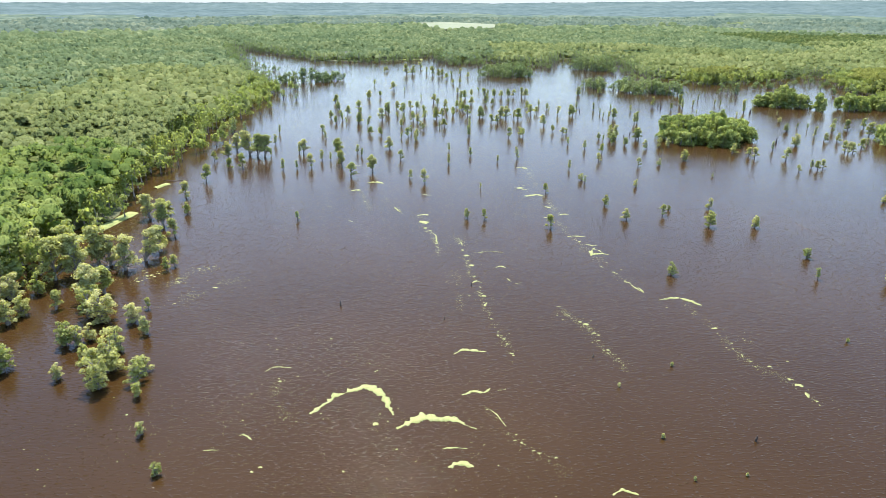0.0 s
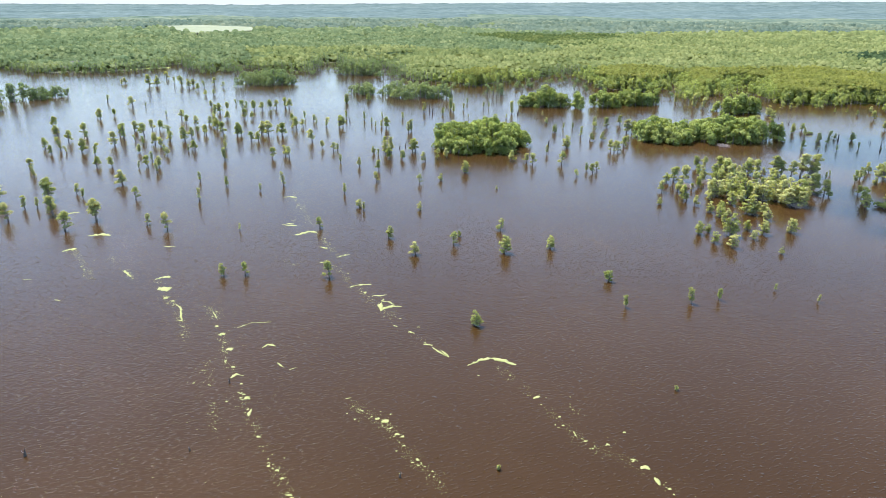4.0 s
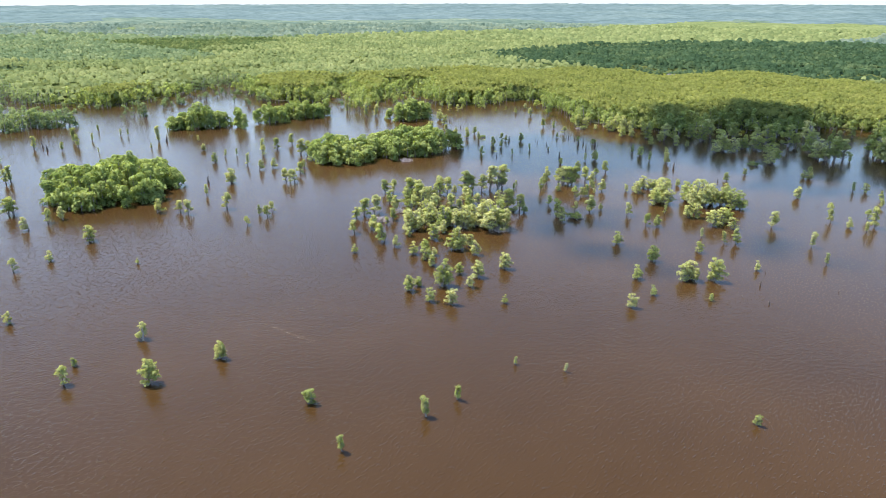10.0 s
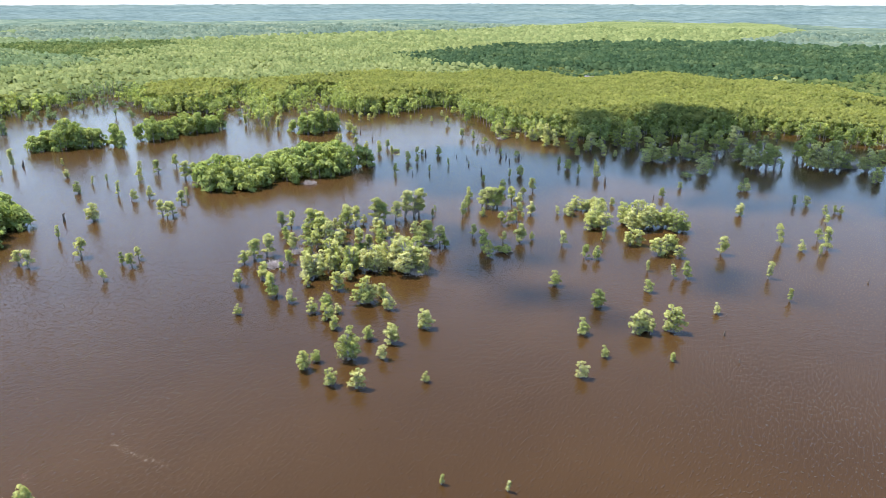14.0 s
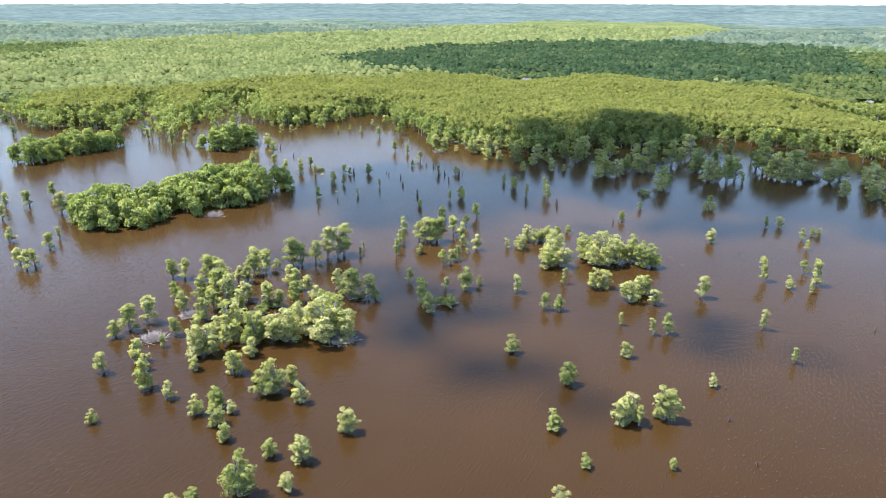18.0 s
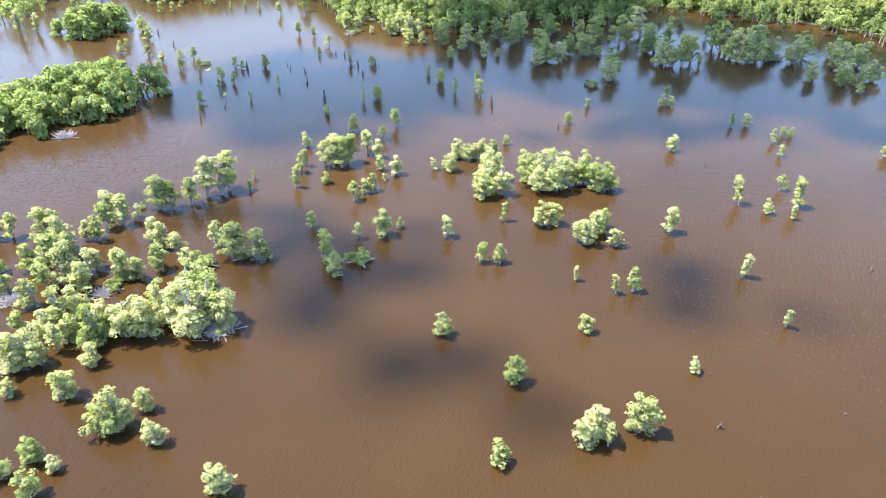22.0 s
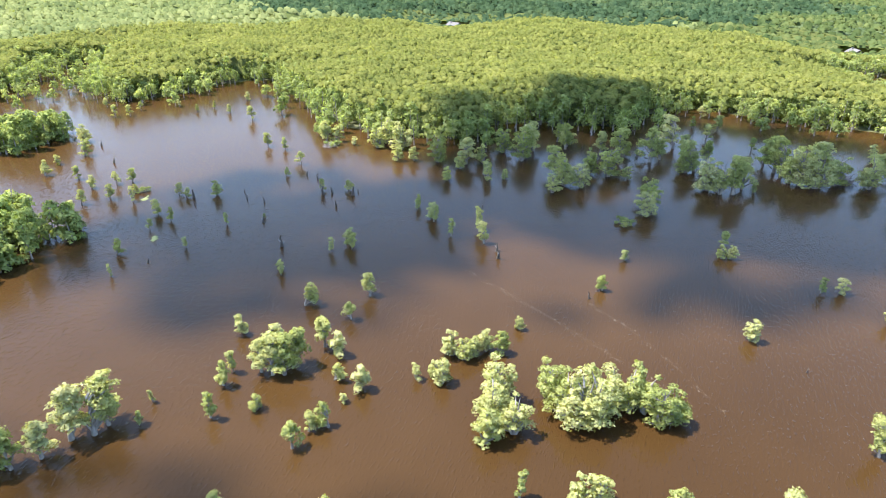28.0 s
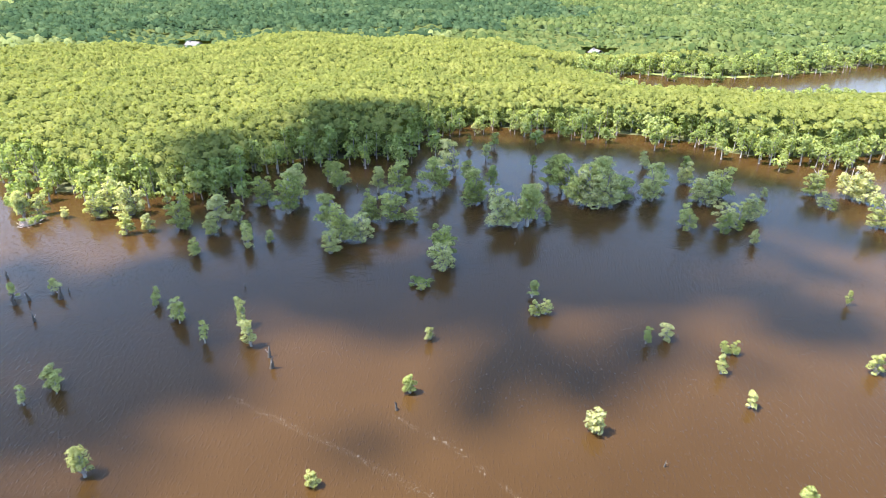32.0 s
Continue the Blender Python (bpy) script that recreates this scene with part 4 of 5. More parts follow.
CROWNED_G = [
    (479.2, 377.9, 10.2), (95.1, 426.3, 4.4), (102.1, 423.9, 8.3), (107.9, 449.9, 5.5), (118.6, 424.5, 8), (238.6, 425, 5.9),
    (245.9, 422.9, 5.9), (259.7, 454.9, 6.4), (276.1, 464.8, 7.3), (276.9, 441, 9.9), (279.7, 438.8, 8.5), (290.5, 470.6, 7.5),
    (391.8, 422, 5.3), (393, 449.1, 6.4), (396.5, 434.7, 5.4), (496.1, 471, 4.2), (496.3, 434.7, 6.9), (502, 454.1, 4.7),
    (505.8, 468.4, 4.2), (528.1, 465.5, 5.1), (468.5, 499.2, 6.3), (473.5, 494.4, 5.8), (481.7, 521, 4.9), (484.5, 499, 4.8),
    (499.2, 486.8, 4.3)]
SLENDER_A = [
    (303.2, 160.7, 5.1), (319.3, 170.3, 6.5), (355.1, 160.1, 4.8), (357.7, 174.1, 8.9), (362.7, 158.9, 9.4), (446, 125.7, 4.8),
    (525.2, 144.7, 7.8), (119.5, 199.5, 4.3), (139.9, 195.8, 5.5), (149.6, 195.6, 4.2), (171.4, 195.9, 2.5), (177.4, 184.9, 2.8),
    (255.4, 186.8, 5.4), (299.9, 195.5, 5.5), (301.1, 204.8, 4.3), (320.1, 229.9, 6.1), (421.9, 181.5, 5.3), (312.8, 291.1, 6.9),
    (326.6, 297.4, 6), (411.4, 273.8, 8), (411.6, 285.2, 6.5), (418.9, 278.5, 8.7), (419.6, 295.1, 6.7), (-88.3, 339.7, 6.6),
    (-81.4, 342.3, 4.9), (-1.3, 355, 6.3), (14.1, 306.1, 3.1), (63, 346.7, 5.2), (65.8, 317.9, 4), (305.2, 301.7, 3.8),
    (311.5, 305, 3.4), (345.8, 357.5, 4.1)]
SLENDER_B = [
    (367, 316.2, 4.5), (368.7, 352.8, 4), (385.6, 312.1, 5.2), (387.7, 354, 4.4), (389.9, 307.8, 5.8), (426.5, 304.5, 4),
    (-108.2, 403.7, 7), (-103, 372.5, 4.9), (-88.5, 380.4, 6.6), (-71.9, 362.2, 6.4), (-67.2, 362.4, 5.1), (-54.9, 381.5, 5.3),
    (-51.3, 374.2, 4.6), (-22.6, 415.1, 6.4), (-1.1, 389.3, 5.1), (11, 376.1, 5.3), (25.7, 362.5, 3.8), (37.4, 369.8, 7.1),
    (72.6, 409.6, 4.9), (193.2, 396.4, 5.8), (258.3, 410.7, 5.3), (388.6, 397.1, 6.2), (-114.6, 440, 6), (-80.4, 422.1, 5.8),
    (11.7, 434.6, 7.4), (45.2, 435.8, 6.7), (106.7, 428.5, 10.2), (240, 439.3, 7.4), (242.6, 468.7, 4.6), (249.5, 467.6, 4.3),
    (269.7, 472.4, 7.4), (116.7, 527.8, 4.5)]
SLENDER_C = [
    (120.1, 510.5, 5.1), (132.9, 484.5, 8), (136, 488.8, 8.7), (193.8, 531, 3.3), (221.3, 521.1, 3.4), (234.3, 539.4, 10.8),
    (252.6, 522, 4.7), (398.2, 526.3, 12.9), (404.4, 521.4, 10.2), (103.1, 554.3, 6.6), (115.1, 544.5, 6.7), (129.7, 547, 4.8),
    (144.2, 541.6, 5.5), (169.2, 567.9, 8.9), (179.9, 551.9, 5.9), (191.3, 557.8, 8.3), (194.6, 573.9, 10.1), (204.5, 571.4, 5.5),
    (225.2, 578.1, 4.9), (229, 575.1, 4.9), (402.4, 555.2, 8.6), (220.1, 603.8, 5)]
SNAGS_A = [
    (63.2, 114.3, 1.5), (476.9, 109.6, 1.1), (-32.2, 176.5, 1.7), (-1.5, 168.3, 1.1), (36.4, 147.7, 1.2), (254.2, 163, 1.3),
    (267.5, 170.4, 1.7), (280.2, 150.7, 0.9), (280.7, 173.4, 0.9), (335.2, 142.9, 1.6), (6.8, 192, 1.2), (380.8, 185.5, 1.3),
    (391.8, 236.3, 2), (399.2, 220.6, 0.8), (475.1, 212.3, 1.1), (403.4, 266.2, 3.1), (407.5, 268.1, 3), (439.6, 285.9, 1.3),
    (520.8, 272.1, 2.3), (356.5, 355.1, 1.7), (362.2, 359.6, 0.9), (382.2, 327.9, 5.3), (394, 344.4, 2.2), (408.5, 355.8, 2.2),
    (416.5, 331.2, 2.5), (424, 341.9, 4.2), (426.6, 339.7, 2.7), (428.2, 331.9, 3.6), (431.6, 331.7, 1.5), (437.7, 353.9, 2.3),
    (438.7, 359.4, 1.9), (205, 417.4, 4.3)]
SNAGS_B = [
    (400.7, 380.9, 4.3), (408.3, 363.3, 1.9), (413.2, 368.6, 1.3), (113.9, 437.2, 2.2), (118.6, 441.1, 2.2), (416, 438.7, 2.5),
    (430.3, 463.2, 2.6), (238.2, 536.3, 8.5), (103.3, 540.6, 2.6), (174, 559.1, 3.7), (174.5, 568.8, 4.5)]
DEAD_BRUSH_A = [
    (525.2, 172.2, 4.5), (250.2, 297.6, 2), (251.5, 265.8, 3.2), (225, 309.4, 2.8), (239.8, 313.2, 2.3), (310.6, 384.5, 2.8),
    (475.2, 373.6, 2.8)]

FAR_CROWNED_A = [
    (-79.4, 838, 6.3), (-53.7, 810.5, 12), (-46.5, 808.6, 10.5), (-40.3, 872.6, 8.1), (-22.1, 802.1, 10.4), (-14.6, 785.2, 8.7),
    (-11, 799.2, 7.3), (-5.1, 759.1, 7), (10.3, 803.8, 7.5), (18.2, 776.5, 5.7), (1.8, 714.2, 5.3), (8.4, 720.6, 5.3),
    (-56.6, 664.3, 8.5), (-65.4, 615.3, 5.6), (-73.4, 604, 7.8), (-15.5, 582.2, 7.5), (-11.9, 565.9, 6.2), (6.2, 640.2, 5.8),
    (12.4, 607.6, 7.8), (17.9, 621.1, 6.8), (16.6, 573, 6.3), (30.2, 617.7, 7.9), (38.9, 615.2, 7.9), (45.5, 613.3, 6.7),
    (51.7, 617.9, 7.9), (57.3, 619.5, 6.8), (67.2, 616.7, 7.9), (28.9, 574.8, 7.3), (34.6, 573.2, 5.2), (-5.9, 554.4, 7),
    (-3.7, 524.4, 4.8), (1.7, 516.5, 6.5)]
FAR_CROWNED_B = [
    (3.7, 556.5, 6), (9.2, 536.1, 7.8), (12.5, 513.4, 8.3), (21.3, 506.7, 9.1), (29, 484.8, 6), (33.5, 483.4, 6),
    (36.9, 506.3, 9.1), (40.9, 501, 9.9), (49.8, 498.4, 9), (62.6, 552.1, 6), (61.8, 520.9, 8.5), (67.1, 526.3, 5.7),
    (77.4, 547.9, 5), (65.8, 474, 7.7), (68.7, 451.3, 4.9), (91.3, 519.3, 8.5), (94, 518.6, 7.6), (73.7, 439.7, 5.5),
    (121.7, 503.6, 8.3), (120.6, 425.8, 7.9), (101.5, 412.4, 6.8), (-99.4, 574.3, 7.5), (-90.4, 539.3, 6.9), (-79.7, 512.9, 7.6),
    (-67.2, 478.2, 8.6), (-74, 534.5, 8.7), (-70.7, 523.6, 4.8), (-53.8, 437.3, 5.5), (-90.1, 498.2, 6.4), (-83.1, 479.7, 5.3),
    (-52.2, 528.1, 7.7), (-51.5, 493.8, 9)]
FAR_CROWNED_C = [
    (-44.6, 542.8, 6.9), (-37.1, 523.7, 8.5), (-33.3, 543.9, 6.9), (-28.5, 542.5, 6.9), (-28.2, 492.3, 7.1), (-24.4, 482.3, 6),
    (-19.7, 499, 6.3), (-11, 500.3, 9), (-7, 504.9, 7.2), (-4.7, 467.9, 5.8), (-19.3, 456.1, 4.9), (-28, 429.6, 6.2),
    (-22.2, 427.9, 6), (-35.1, 468.7, 5.1), (-46.3, 435.1, 5.5), (37.4, 431.5, 6.2), (46.9, 431.7, 6.2), (-86.2, 440.4, 5.6)]
FAR_SLENDER_A = [
    (-82.3, 828.2, 6.2), (-30.7, 825.1, 7.7), (0.2, 781.3, 7.2), (-80.1, 698.5, 6.5), (-45.9, 654.8, 4.2), (-76.5, 610.2, 4.5),
    (-27.2, 604.4, 4.2), (8, 594.4, 9.7), (34, 632.5, 5.7), (64.7, 623.9, 9.2), (49.6, 582.6, 4.2), (26.2, 651.4, 4.8),
    (6.6, 543.7, 9.8), (13, 489.5, 4.4), (24.1, 505.9, 7.2), (46.6, 503.5, 7.2), (73.1, 562.2, 6.2), (77.6, 535.3, 4.2),
    (82.5, 521.9, 7.6), (76.8, 443.8, 4.2), (77.1, 443.7, 4.2), (116, 512.2, 4.2), (97, 421.5, 4.2), (107.7, 410.6, 4.2),
    (-80.2, 490.3, 8.1), (-75.6, 480.7, 4.2), (-59, 467.9, 7.7), (-48.4, 517, 10.3), (-40.7, 505.2, 4.2), (-34.9, 494.3, 5.4),
    (-20.8, 509, 9.2), (-21.9, 464.8, 5)]
FAR_SLENDER_B = [
    (-8.5, 464.1, 4.2), (0.7, 512.7, 4.2), (-26.6, 443.2, 5.5), (-32.2, 426.9, 4.2), (13, 462.7, 6.6)]

BANK_CROWNED = [(-122.8, 255.8, 10.8), (-113.6, 247.4, 11.2), (-104.0, 234.4, 7.5), (-116.7, 262.0, 5.7), (-107.9, 202.1, 12.3), (-104.6, 210.2, 11.9), (-103.5, 218.9, 10.0), (-118.6, 205.8, 14.3), (-120.2, 196.0, 16.0), (-126.2, 193.6, 16.1), (-137.7, 184.6, 14.9), (-105.9, 177.2, 12.6), (-105.5, 183.2, 9.9), (-114.8, 205.9, 10.9), (-137.6, 205.3, 13.6), (-130.4, 208.1, 13.6)]

LOW_SHRUBS = [(257.3, 297.4, 2.0), (252.9, 297.1, 1.7), (269.6, 285.7, 2.2), (284.1, 321.5, 1.2), (286.4, 253.6, 2.4), (256.2, 298.2, 1.5), (269.0, 290.5, 1.8), (275.2, 279.6, 1.6), (286.4, 253.2, 2.0), (252.8, 296.6, 1.4), (251.6, 265.1, 1.6), (475.6, 373.4, 2.6), (445.7, 238.2, 2.2), (397.4, 401.7, 1.8), (501.2, 137.2, 2.0)]


rnd = random.Random(3)


def grow(kind, seed, count, label, group, rows, spread, airy=1.0):
    for big in (0, 1):
        plant([tree_pattern(seed + i, kind, label, group, big, airy) for i in range(count)], [q for q in rows if (q[2] > 8.5) == bool(big)], TALL, spread * (1.02 if big else 1.0))


def plant(patterns, rows, tall, spread):
    """The first of each pattern is moved to a place, the rest are copies."""
    rows = list(rows)
    free = list(patterns)
    for x, y, h in rows:
        k = min(h, 15.0) / tall
        m = pose(x, y, 0, 0, 0, rnd.uniform(0, 360)) @ Matrix.Diagonal((k * spread * rnd.uniform(0.9, 1.12), k * spread * rnd.uniform(0.9, 1.12), k, 1))
        if free:
            ob = free.pop(0)
            ob.matrix_basis = m
        else:
            src = rnd.choice(patterns)
            keep = src.scale.copy()
            src.scale = (1, 1, 1)
            copy_thing(src, m)
            src.scale = keep


grow("bushy", 0, 7, "bushy young cypress with pale green foliage down to the water", "bushy cypresses in the lake",
     BUSHY_A + BUSHY_B + BUSHY_C + BUSHY_D + BUSHY_E + BUSHY_F + BUSHY_G, 1.22)
grow("crowned", 20, 7, "cypress with flared bare trunk and feathery green crown in water", "crowned cypresses in the lake",
     CROWNED_A + CROWNED_B + CROWNED_C + CROWNED_D + CROWNED_E + CROWNED_F + CROWNED_G + BANK_CROWNED, 1.2)
grow("slender", 40, 5, "slender pale green cypress on a thin trunk in the water", "slender cypresses in the lake",
     SLENDER_A + SLENDER_B + SLENDER_C, 1.2)
grow("crowned", 80, 4, "distant cypress with dark trunk and small green crown in open water", "cypresses far out in the lake", FAR_CROWNED_A + FAR_CROWNED_B + FAR_CROWNED_C, 1.25, 0.4)
grow("slender", 90, 3, "distant slender cypress standing alone in open water", "cypresses far out in the lake", FAR_SLENDER_A + FAR_SLENDER_B, 1.25, 0.4)
plant([snag_pattern(60 + i) for i in range(4)], [(x, y, min(h, 3.6)) for x, y, h in SNAGS_A + SNAGS_B], 2.2, 0.75)
plant([shrub_pattern(110 + i) for i in range(3)], LOW_SHRUBS, 1.5, 1.1)
plant([brush_pattern(70 + i) for i in range(3)], DEAD_BRUSH_A, 1.7, 1.25)

# thin stands of cypress far out on the lake
spots = jittered(-230, 420, 300, 1000, 7.5)
spots += rng.normal(0, 2.5, spots.shape)
dense = 0.6 * smooth_noise(spots, 34, 9) + 0.4 * smooth_noise(spots, 110, 10)
land = inland(spots)
out = to_line(spots, CORE, False)
pick = (land < -6) & inside(spots, LAKE) & (rng.uniform(0, 1, len(spots)) < np.clip((dense - 0.47) * 2.2, 0.0, 0.4)) & (land > -45) & (spots[:, 1] > 430) & (out > 190)
s = spots[pick]
h = rng.uniform(4, 9, len(s)) * rng.uniform(0.75, 1.0, len(s))
stuff("far_lake_cypresses", full_crowns("far_lake_cypresses", s, h, rng.uniform(2.0, 3.8, len(s)), M_STAND_HAZE, 6, 22, 0.25), "scattered slim cypresses standing far out in the lake", "forest")
stuff("far_lake_stems", stems("far_lake_stems", s, h * 0.7, rng.uniform(0.14, 0.22, len(s)), M_WET), "dark slim trunks far out in the lake", "forest")

# ---- clouds overhead, above every view ----


def cloud(x, y, a, b, turn, thick):
    """A cumulus whose shadow falls round (x, y)."""
    high = 1500.0
    n = int(thick * a * b / 38)
    g = rng.uniform(-1, 1, (int(n * 1.6), 2))
    g = g[np.hypot(*g.T) < 1]
    wob = smooth_noise(g * 3 + x, 0.8, 11)
    keep = rng.uniform(0, 1, len(g)) < np.clip((1.05 + 0.6 * (wob - 0.5) - np.hypot(*g.T)) * 2.4, 0, 1)
    g = g[keep]
    c, s = math.cos(radians(turn)), math.sin(radians(turn))
    at = np.stack([x + g[:, 0] * a * c - g[:, 1] * b * s, y + g[:, 0] * a * s + g[:, 1] * b * c], 1)
    base = np.array(sun_way) / sun_way.z * high
    bm = bmesh.new()
    bmesh.ops.create_icosphere(bm, subdivisions=1, radius=1)
    v0 = np.array([v.co for v in bm.verts])
    f0 = np.array([[v.index for v in q.verts] for q in bm.faces])
    bm.free()
    r = rng.uniform(4.5, 8.5, len(at))
    v = v0[None] * r[:, None, None] * (1, 1, 0.7) + np.c_[at, np.zeros(len(at))][:, None] + base + np.c_[np.zeros((len(at), 2)), rng.uniform(0, 25, len(at))][:, None]
    f = (f0[None] + (np.arange(len(at)) * len(v0))[:, None, None]).reshape(-1, 3)
    tagged(new("cumulus_cloud", mesh_of("cumulus_cloud", v.reshape(-1, 3), f, M_CLOUD)), "white fair-weather cloud shading part of the lake", "cloud", "clouds", "structure")


for row in ((501, 229, 106, 130, 0, 3.2), (391, 340, 60, 70, 15, 2.8), (281, 264, 27, 27, 0, 0.95), (255, 223, 33, 14, -62, 0.85), (306, 184, 23, 12, -70, 0.85), (292, 309, 18, 21, 30, 0.5), (397, 216, 16, 12, 60, 0.7), (382, 240, 13, 9, 0, 0.4)):
    cloud(*row)

# added glowing ring that stands in for pale haze along the horizon
m, t, out_node, add = nodes_of("horizon haze glow")
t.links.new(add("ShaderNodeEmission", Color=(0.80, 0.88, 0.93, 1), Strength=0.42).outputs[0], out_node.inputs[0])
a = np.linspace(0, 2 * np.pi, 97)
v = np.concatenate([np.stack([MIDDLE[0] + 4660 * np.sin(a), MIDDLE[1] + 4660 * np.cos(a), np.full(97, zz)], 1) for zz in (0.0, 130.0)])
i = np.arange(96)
tagged(new("backdrop", mesh_of("backdrop", v, np.stack([i, i + 1, i + 98, i + 97], 1), m)), "glowing ring painted like pale hazy sky along the horizon", "sky", kind="structure")

# ---- floating weed ----


def weed_mat(line, wide, seed):
    r = np.random.default_rng(seed)
    line = np.asarray(line, float)
    d = np.r_[0, np.cumsum(np.hypot(*np.diff(line, axis=0).T))]
    s = np.linspace(0, d[-1], max(14, int(d[-1] / 0.16)))
    c = np.stack([np.interp(s, d, line[:, k]) for k in (0, 1)], 1)
    k = np.ones(15) / 15
    if len(c) > 40:
        c[7:-7] = np.stack([np.convolve(c[:, j], k, "valid") for j in (0, 1)], 1)
    t = unit(np.gradient(c, axis=0))
    nrm = np.stack([-t[:, 1], t[:, 0]], 1)
    fade = np.sin(np.linspace(0.12, math.pi - 0.12, len(c))) ** 0.6
    def side(q):
        n1, n2 = smooth_noise(np.c_[s, s * 0 + q], 2.2, seed, 2), smooth_noise(np.c_[s, s * 0 + q], 0.8, seed + 50, 3)
        return wide * fade * np.clip(-0.15 + 1.5 * n1 + 1.5 * (n2 - 0.5), 0.04, 2)
    a, b = c + nrm * side(1)[:, None], c - nrm * side(40)[:, None] * 0.8
    n = len(c)
    v = np.concatenate([np.c_[a, np.full(n, 0.015)], np.c_[c, np.full(n, 0.03)], np.c_[b, np.full(n, 0.015)], np.c_[a, np.full(n, -0.1)], np.c_[b, np.full(n, -0.1)]])
    i = np.arange(n - 1)
    f = np.concatenate([np.stack([i + x * n, i + x * n + 1, i + y * n + 1, i + y * n], 1) for x, y in ((0, 1), (1, 2), (3, 0), (2, 4))])
    o = c.mean(0)
    v[:, :2] -= o
    ob = tagged(new("duckweed_mat", mesh_of("duckweed_mat", v, f, M_MAT)), "pale yellow-green raft of duckweed afloat on brown water", "duckweed", "duckweed rafts", "stuff")
    ob.location = (*o, 0)


weed_mat([(34.9, 348.0), (38.1, 348.1), (40.1, 348.2)], 1.13, 0)
weed_mat([(30.4, 307.7), (33.2, 308.0), (35.0, 307.3)], 1.11, 1)
weed_mat([(34.5, 311.7), (36.5, 311.5)], 0.71, 2)
weed_mat([(33.6, 293.9), (36.9, 294.6), (39.3, 296.4), (41.2, 296.1)], 1.23, 3)
weed_mat([(41.0, 278.1), (42.5, 276.0), (43.3, 275.5)], 0.62, 4)
weed_mat([(45.0, 265.5), (47.2, 266.3), (49.9, 266.6)], 0.93, 5)
weed_mat([(38.6, 262.3), (40.5, 261.8)], 0.54, 6)
weed_mat([(44.4, 238.2), (46.2, 239.4), (48.7, 239.0), (51.4, 238.5)], 0.84, 7)
weed_mat([(50.1, 230.1), (52.3, 229.0), (54.3, 229.6)], 0.51, 8)
weed_mat([(52.5, 226.9), (50.9, 223.7), (49.5, 218.8)], 1.1, 9)
weed_mat([(49.7, 219.4), (52.4, 221.0), (54.3, 221.2), (56.4, 219.9)], 0.92, 10)
weed_mat([(51.8, 225.2), (53.4, 224.5), (54.5, 221.9)], 0.72, 11)
weed_mat([(50.8, 209.2), (51.8, 207.9)], 0.48, 12)
weed_mat([(54.1, 203.4), (55.4, 202.6)], 0.37, 13)
weed_mat([(55.7, 195.9), (56.3, 195.8), (56.8, 195.3)], 0.67, 14)
weed_mat([(57.5, 193.8), (58.6, 190.4), (59.9, 187.6)], 0.38, 15)
weed_mat([(47.8, 233.0), (48.2, 233.2), (48.5, 232.6)], 0.53, 16)
weed_mat([(53.6, 212.4), (53.9, 212.6), (54.1, 212.2)], 0.31, 17)
weed_mat([(57.0, 205.7), (57.3, 205.9), (57.5, 205.5)], 0.29, 18)
weed_mat([(47.2, 236.2), (47.6, 236.4), (47.8, 235.9)], 0.41, 19)
weed_mat([(62.9, 182.1), (66.2, 183.7), (70.3, 183.9), (72.3, 181.9), (74.7, 178.9)], 0.97, 20)
weed_mat([(-13.9, 263.3), (-11.7, 264.6), (-9.3, 263.9)], 1.33, 21)
weed_mat([(-12.8, 254.6), (-11.2, 254.5), (-9.8, 252.3)], 2.68, 22)
weed_mat([(-10.7, 247.0), (-10.0, 247.5), (-9.3, 246.7)], 1.38, 23)
weed_mat([(-8.3, 244.2), (-7.8, 244.7), (-7.3, 243.9)], 0.89, 24)
weed_mat([(-7.1, 242.0), (-5.6, 238.7), (-4.8, 229.7)], 0.55, 25)
weed_mat([(3.6, 233.0), (4.6, 227.4)], 0.4, 26)
weed_mat([(4.7, 217.9), (5.5, 218.2), (6.4, 217.4)], 1.36, 27)
weed_mat([(4.0, 223.0), (4.4, 223.4), (4.9, 222.7)], 0.72, 28)
weed_mat([(6.5, 208.3), (7.1, 208.5), (7.8, 207.9)], 0.92, 29)
weed_mat([(7.3, 199.2), (7.8, 199.5), (8.3, 198.9)], 0.69, 30)
weed_mat([(7.1, 194.0), (8.5, 195.7), (10.2, 194.3)], 0.53, 31)
weed_mat([(9.1, 190.5), (9.4, 190.8), (9.7, 190.4)], 0.37, 32)
weed_mat([(9.4, 185.9), (9.8, 186.2), (10.2, 185.7)], 0.47, 33)
weed_mat([(9.6, 183.9), (10.3, 184.1), (11.1, 183.5)], 0.92, 34)
weed_mat([(10.2, 176.8), (11.1, 179.5)], 0.43, 35)
weed_mat([(11.6, 169.1), (12.4, 168.4)], 0.65, 36)
weed_mat([(12.8, 159.5), (13.1, 159.7), (13.4, 159.3)], 0.33, 37)
weed_mat([(14.1, 156.8), (14.5, 157.0), (14.8, 156.6)], 0.4, 38)
weed_mat([(14.8, 154.1), (15.2, 154.2), (15.7, 153.8)], 0.46, 39)
weed_mat([(15.4, 149.4), (16.0, 149.4), (16.5, 149.0)], 0.57, 40)
weed_mat([(9.7, 220.4), (13.6, 222.7), (19.0, 221.3)], 0.62, 41)
weed_mat([(15.4, 206.9), (17.1, 208.6), (18.8, 206.8)], 0.54, 42)
weed_mat([(18.3, 198.2), (19.6, 195.2)], 0.36, 43)
weed_mat([(20.8, 193.7), (22.8, 194.4)], 0.26, 44)
